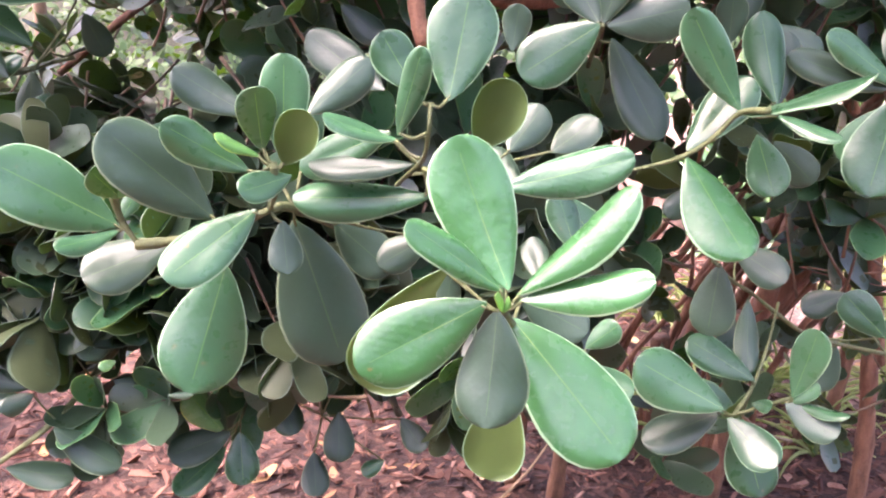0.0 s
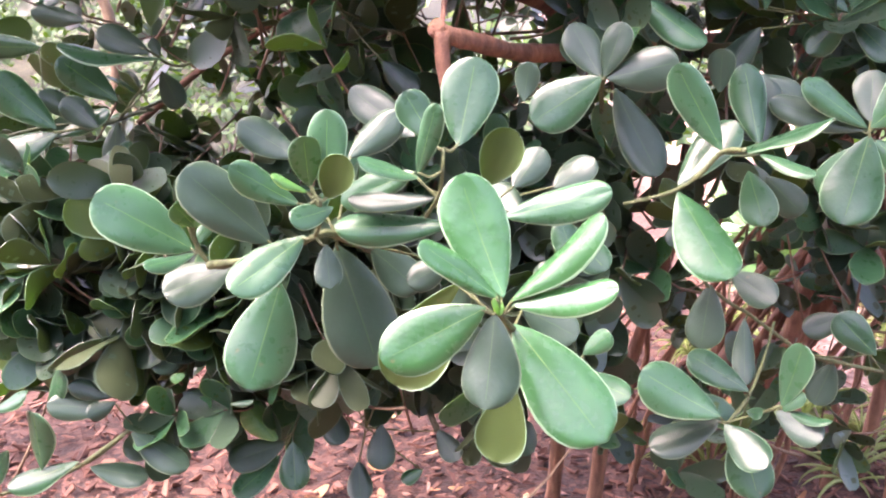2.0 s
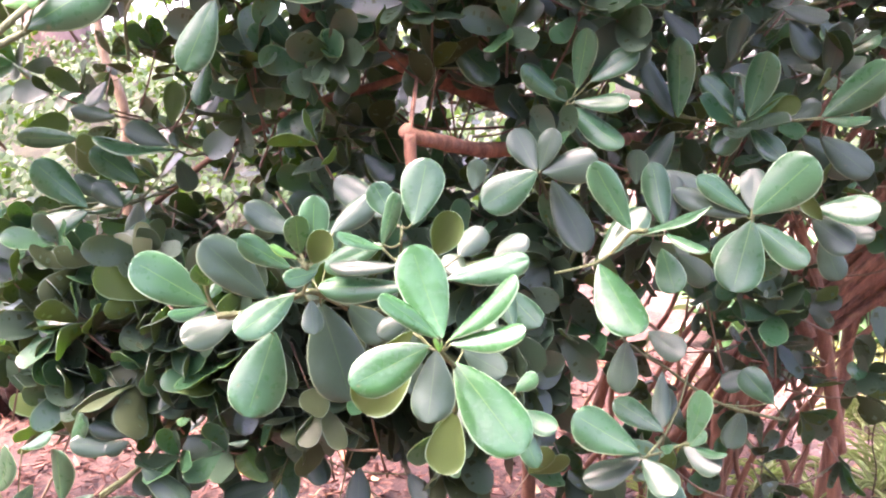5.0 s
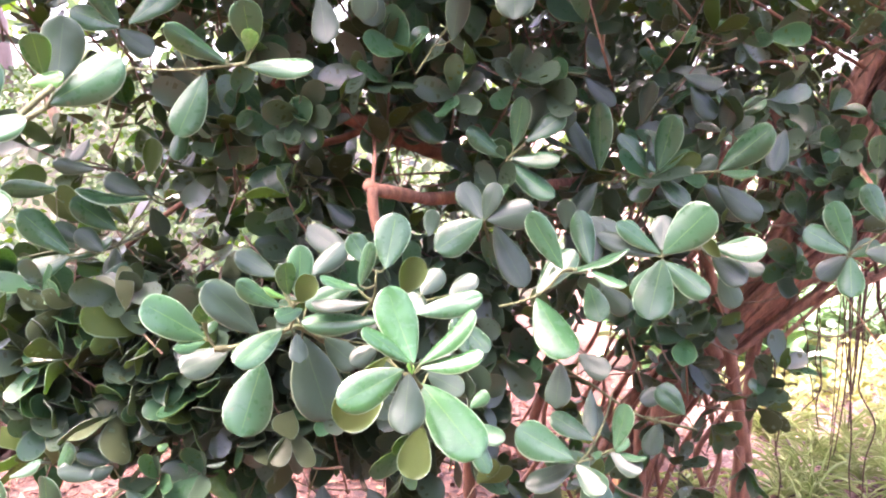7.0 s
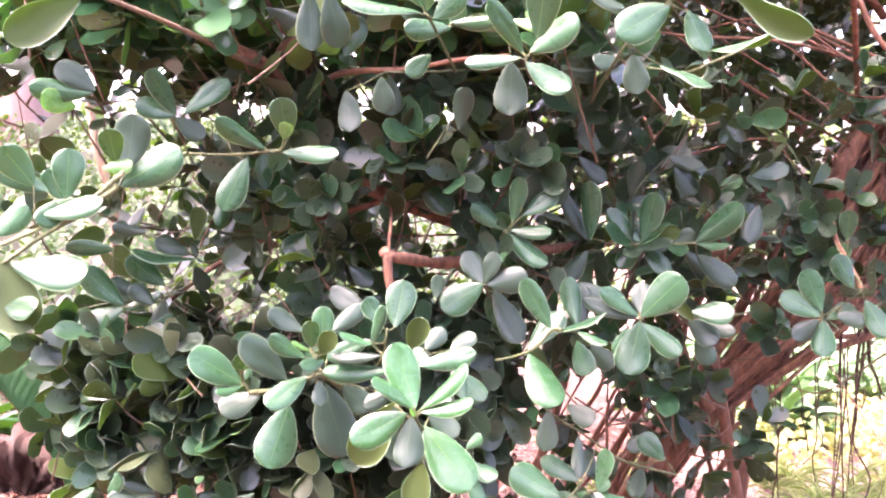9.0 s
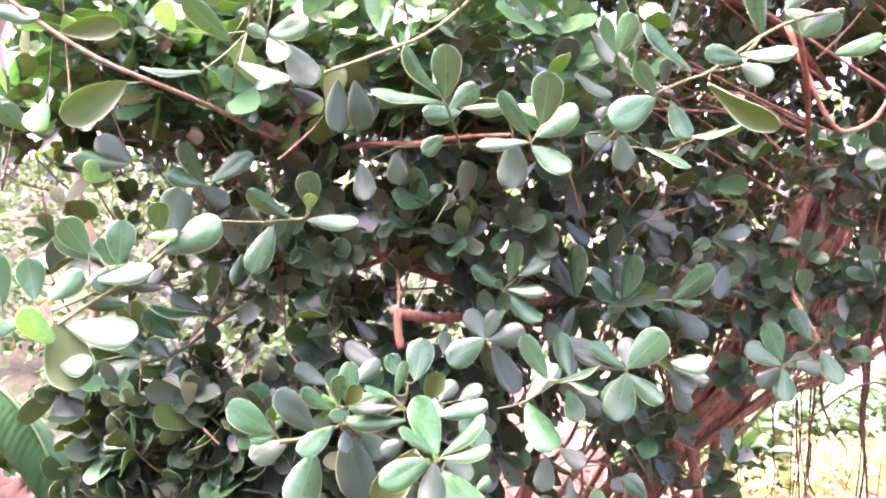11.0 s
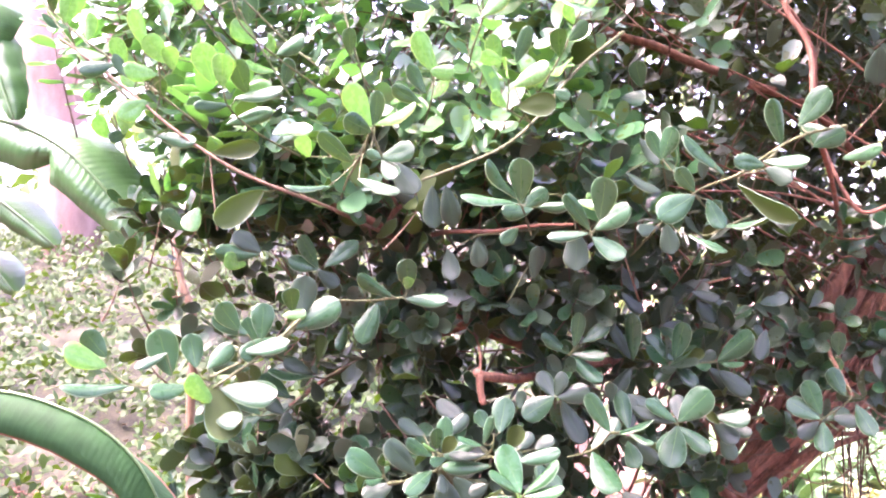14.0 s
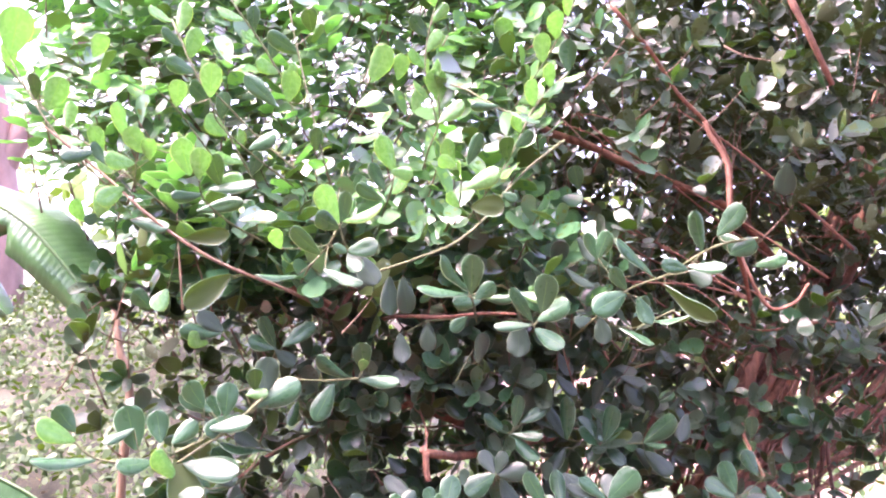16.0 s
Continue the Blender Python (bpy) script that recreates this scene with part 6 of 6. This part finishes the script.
for i in range(9):
    x, y = -1.75 + 1.25 * rng.random(), 2.85 + 0.8 * rng.random()
    clump("broad_leaved_plant", "low clump of broad bright green leaves", "plant", (x, y, lie(x, y)), 14, (0.28, 0.5), 0.06,
          (BANANA, BANANA, BANANA, BANANA) if y < 3.1 else (LILY, LILY, LILY, LILY), lance_shape, (-1, -0.5, 0, 0.5, 1), (25, 80), (0.4, 1.5), "broad-leaved clumps")

for x, y in ((-2.05, 3.02), (-1.72, 3.08), (-1.42, 3.0), (-1.12, 3.1), (-0.85, 3.0), (-1.55, 3.3), (-1.62, 2.86), (-1.34, 2.86), (-1.10, 2.82), (-1.92, 2.9), (-0.70, 2.84)):
    clump("dark_leaved_plant", "low clump of long dark glossy leaves on the mulch", "plant", (x, y, lie(x, y)), 17, (0.26, 0.46), 0.058,
          (TOP["n", False], UNDER["n", False], TOP["n", False], RIB["n"]), lance_shape, (-1, -0.5, 0, 0.5, 1), (30, 82), (0.7, 1.7), "dark-leaved clumps")

# ground cover: a bank of small leaves
sv, sf, si = blade(3, (-1, 1), 0.2, 0.3, 0.0, 0.01)


def cover(name, label, category, count, place_of, size, material, up=0.7):
    poses = []
    for _ in range(count):
        x, y, z = place_of()
        n = Vector((rng.normal(0, 0.6), rng.normal(-0.3, 0.5), up)).normalized()
        d = n.orthogonal().normalized()
        d = Matrix.Rotation(rng.uniform(0, 6.28), 3, n) @ d
        s = rng.uniform(*size)
        poses.append(np.column_stack([np.array(d.cross(n)) * s * 0.6, np.array(d) * s, np.array(n) * s, (x, y, z)]))
    v, f = many((sv, sf), np.array(poses))
    return tagged(new(name, mesh_of(name, v, f, (material,))), label, category, kind="stuff")


def left_bank():
    x, y = rng.uniform(-6.6, -0.9), rng.uniform(2.9, 9.5)
    while noise.noise(Vector((x * 2.6, y * 2.6, 11))) + 0.6 * noise.noise(Vector((x * 7, y * 7, 4))) < -0.18:
        x, y = rng.uniform(-6.6, -0.9), rng.uniform(2.9, 9.5)
    h = 0.34 + 0.22 * noise.noise(Vector((x * 1.6, y * 1.6, 3)))
    return x, y, lie(x, y) + h * rng.uniform(0.25, 1.0) ** 0.6


def right_bank():
    x, y = rng.uniform(-1.5, 8.0), rng.uniform(5.6, 10.0)
    h = 0.3 + 0.35 * min(1.0, (y - 5.4) / 4) + 0.15 * noise.noise(Vector((x * 0.9, y * 0.9, 7)))
    return x, y, lie(x, y) + h * rng.uniform(0.4, 1.0) ** 0.5


cover("ground_cover", "dense low bank of small speckled green leaves", "ground cover", 24000, left_bank, (0.04, 0.09), COVER)
cover("ground_cover", "sunlit low green plants behind the shrub", "ground cover", 5000, right_bank, (0.07, 0.14), COVER)


def hedge():
    x = rng.uniform(-14, 14)
    y = 11.5 + 1.2 * noise.noise(Vector((x * 0.3, 1, 1))) + rng.normal(0, 0.5)
    top = 4.6 + 1.8 * noise.noise(Vector((x * 0.35, 5, 2)))
    return x, y, rng.uniform(0.4, top)


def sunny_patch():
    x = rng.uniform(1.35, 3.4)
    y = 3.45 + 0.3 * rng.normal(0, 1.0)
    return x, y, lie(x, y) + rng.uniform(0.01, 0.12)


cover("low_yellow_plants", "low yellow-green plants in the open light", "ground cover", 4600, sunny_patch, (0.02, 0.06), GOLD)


def ferny():
    x, y = rng.normal(2.45, 0.32), rng.normal(4.15, 0.15)
    return x, y, lie(x, y) + rng.uniform(0.02, 0.34)


cover("feathery_plant", "feathery blue-green plant behind the mulch", "plant", 700, ferny, (0.02, 0.05), FERN, 0.4)


def unseen_screen():
    """Leaves of an unseen tree row, added behind the camera to block low sky."""
    a, r = rng.uniform(math.pi * 1.02, math.pi * 1.98), rng.uniform(9.5, 11.5)
    return r * math.cos(a), r * math.sin(a) + 1.0, rng.uniform(0.2, 4.4 + 1.0 * math.sin(a * 9) + 0.6 * math.sin(a * 23 + 1))


cover("far_trees", "row of tall green trees across the open ground", "trees", 5600, unseen_screen, (0.45, 0.8), FAR, 0.2)
cover("far_hedge", "bright green hedge far behind the shrub", "hedge", 5200, hedge, (0.16, 0.34), FAR, 0.3)

# ---------------------------------------------------------------- things at the sides


def trunk_thing(name, label, points, r0, r1, material):
    t = thing(name, label, "tree", (points[0][0], points[0][1], 0))
    v, f = tube(points, (r0, r1), 14, 6, 0.12)
    child("trunk", mesh_of("trunk", v, f, (material,)), t, Matrix.Translation((-points[0][0], -points[0][1], 0)))
    return t


trunk_thing("tree", "smooth pale pink tree trunk leaning beside the shrub", [(-4.5, 8.5, 0.9), (-4.55, 8.5, 1.8), (-4.66, 8.5, 2.8), (-5.0, 8.5, 4.4), (-5.5, 8.6, 6.5)], 0.34, 0.28, PINK)
bough, bf = tube([(-0.16, 0.0, 2.9), (0.1, 0.1, 3.6), (0.5, 0.2, 4.4), (0.8, 0.2, 5.4)], (0.16, 0.09), 10, 5, 0.1)
child("bough", mesh_of("bough", bough, bf, (PINK,)), bpy.data.objects["tree"])
trunk_thing("sapling", "thin pale brown sapling trunk behind the leaves", [(-1.30, 2.77, -0.03), (-1.31, 2.77, 0.7), (-1.30, 2.77, 1.1), (-1.36, 2.77, 1.3), (-1.42, 2.8, 1.6)], 0.022, 0.016, TWIG)

v, f = tube([(-1.82, 2.68, 0.03), (-1.72, 2.66, 0.09), (-1.60, 2.63, 0.10), (-1.48, 2.61, 0.09), (-1.40, 2.60, 0.03)], (0.12, 0.10), 26, 14, 0.5)
v = [q + Vector((noise.noise(q * 9), noise.noise(q * 9 + Vector((5, 0, 0))), noise.noise(q * 9 + Vector((0, 5, 0))))) * 0.06
     + Vector((noise.noise(q * 30), noise.noise(q * 30 + Vector((5, 0, 0))), noise.noise(q * 30 + Vector((0, 5, 0))))) * 0.03 for q in v]
tagged(new("tree_stump", mesh_of("tree_stump", v, f, (STUMP,))), "dark red-brown crumbling tree stump on the mulch", "tree stump")


def big_leaf(plant, midrib, near, far, width, green, torn=()):
    """A long paddle-shaped leaf along its midrib; near and far: the ways in which its two halves hang; torn: where the near half is split."""
    v, f, ix = blade(46 if torn else 22, (-1, -0.94, -0.6, -0.3, -0.03, 0.03, 0.3, 0.6, 0.94, 1), 0.0, 0.0, 0.0, 0.002, paddle_shape, 0.03)
    line, _ = tube(midrib, (0.0, 0.0), 3, 7)
    line = line[::3]
    n1, n2 = Vector(near).normalized(), Vector(far).normalized()
    out = []
    for x, s, z in v:
        k = min(s, 0.999) * (len(line) - 1)
        c = line[int(k)].lerp(line[int(k) + 1], k - int(k))
        bulge = 0.03 * math.sin(math.pi * min(1.0, abs(x) * 2)) * width
        for tear in torn:
            x *= 1 - 0.8 * math.exp(-((s - tear) / 0.016) ** 2) if x < 0 else 1
        ripple = 0.008 * math.sin(s * 30 + x * 3) * abs(x) * 2
        q = c + (n1 if x < 0 else n2) * abs(x) * 2 * width + Vector((0, -1, 0.6)) * bulge + Vector((0, -1, 0)) * (ripple + z)
        out.append(q - Vector(plant.location))
    me = mesh_of("leaf", out, f, (green, green, BANANA_EDGE if green is BANANA else green, LILY), ix)
    me.attributes.new("along", "FLOAT", "POINT").data.foreach_set("value", v[:, 1].astype(np.float32))
    leaf = child("leaf", me, plant)
    sv2, sf2 = tube([p + Vector((0, -0.006, 0)) for p in line[::4]], (0.008, 0.003), 6, 3)
    child("midrib", mesh_of("midrib", [q - Vector(plant.location) for q in sv2], sf2, (LILY,)), leaf)


palm = thing("banana_plant", "banana-like plant with long arching green leaves and red-edged margins", "plant", (-2.25, 1.8, 0.0))
for pts, r0, r1 in (([(-2.25, 1.8, -0.03), (-2.22, 1.8, 0.6), (-2.15, 1.75, 1.2), (-2.0, 1.6, 1.8), (-1.85, 1.52, 2.1), (-1.79, 1.5, 2.158)], 0.05, 0.010),
                    ([(-2.15, 1.75, 1.2), (-1.98, 1.55, 1.48), (-1.76, 1.5, 1.568)], 0.02, 0.008), ([(-2.05, 1.65, 1.65), (-1.95, 1.55, 1.80), (-1.81, 1.5, 1.846)], 0.018, 0.009),
                    ([(-2.15, 1.75, 1.1), (-1.95, 1.6, 1.30), (-1.75, 1.5, 1.365)], 0.014, 0.007), ([(-1.85, 1.52, 2.1), (-1.70, 1.5, 2.24), (-1.60, 1.47, 2.20), (-1.56, 1.45, 2.13)], 0.010, 0.006),
                    ([(-2.28, 1.9, -0.03), (-2.4, 1.95, 0.5), (-2.3, 2.05, 0.70), (-2.13, 2.05, 0.80)], 0.03, 0.012)):
    v, f = tube(pts, (r0, r1), 10, 5, 0.05)
    child("stalk", mesh_of("stalk", [q - Vector(palm.location) for q in v], f, (SHOOT,)), palm)
big_leaf(palm, [(-2.13, 2.05, 0.80), (-1.97, 2.0, 0.88), (-1.85, 2.0, 0.90), (-1.71, 2.0, 0.89), (-1.56, 1.98, 0.855), (-1.41, 1.97, 0.795), (-1.30, 1.96, 0.72), (-1.21, 1.95, 0.625), (-1.14, 1.94, 0.50), (-1.08, 1.93, 0.34), (-1.05, 1.92, 0.16)],
         (-0.15, -0.72, -0.6), (0.35, 0.5, -0.7), 0.20, BANANA)
big_leaf(palm, [(-1.81, 1.5, 1.846), (-1.68, 1.46, 1.848), (-1.57, 1.43, 1.822), (-1.46, 1.41, 1.79), (-1.33, 1.39, 1.745), (-1.22, 1.37, 1.68), (-1.115, 1.36, 1.58), (-1.03, 1.35, 1.48), (-0.995, 1.35, 1.417)],
         (-0.32, -0.42, -0.8), (0.85, 0.42, 0.12), 0.135, BANANA_LIT, (0.30, 0.56))
big_leaf(palm, [(-1.56, 1.45, 2.13), (-1.485, 1.4, 2.03), (-1.456, 1.38, 1.955), (-1.42, 1.37, 1.87), (-1.386, 1.37, 1.775)], (-0.98, -0.1, -0.15), (0.98, -0.1, 0.05), 0.062, BANANA_LIT)
big_leaf(palm, [(-1.76, 1.5, 1.568), (-1.62, 1.44, 1.59), (-1.48, 1.4, 1.565), (-1.37, 1.38, 1.496), (-1.26, 1.37, 1.409)], (-0.35, -0.35, -0.85), (0.4, 0.6, 0.15), 0.075, BANANA_LIT)
big_leaf(palm, [(-1.75, 1.5, 1.365), (-1.64, 1.46, 1.395), (-1.534, 1.43, 1.376), (-1.46, 1.42, 1.335), (-1.40, 1.41, 1.274)], (-0.35, -0.35, -0.85), (0.4, 0.6, 0.15), 0.07, BANANA_LIT)
big_leaf(palm, [(-1.79, 1.5, 2.158), (-1.654, 1.44, 2.192), (-1.548, 1.41, 2.176), (-1.476, 1.39, 2.114), (-1.458, 1.38, 2.0)], (-0.5, -0.5, -0.7), (0.8, 0.5, -0.1), 0.08, BANANA_LIT)
# unseen outer leaves of the plant, added to shade the ground beside it
for i in range(7):
    a = i * 0.9 + 0.4
    x, y, z = -2.2 - 0.25 * math.cos(a), 1.6 + 0.45 * math.sin(a), 1.1 + 0.17 * i
    big_leaf(palm, [(x, y, z), (x - 0.12 * math.cos(a), y - 0.14, z + 0.22), (x - 0.22 * math.cos(a), y - 0.32, z + 0.26), (x - 0.30 * math.cos(a), y - 0.50, z + 0.10), (x - 0.34 * math.cos(a), y - 0.60, z - 0.12)],
             (-0.9, -0.1, -0.3), (0.9, 0.1, -0.3), 0.14, BANANA_LIT)
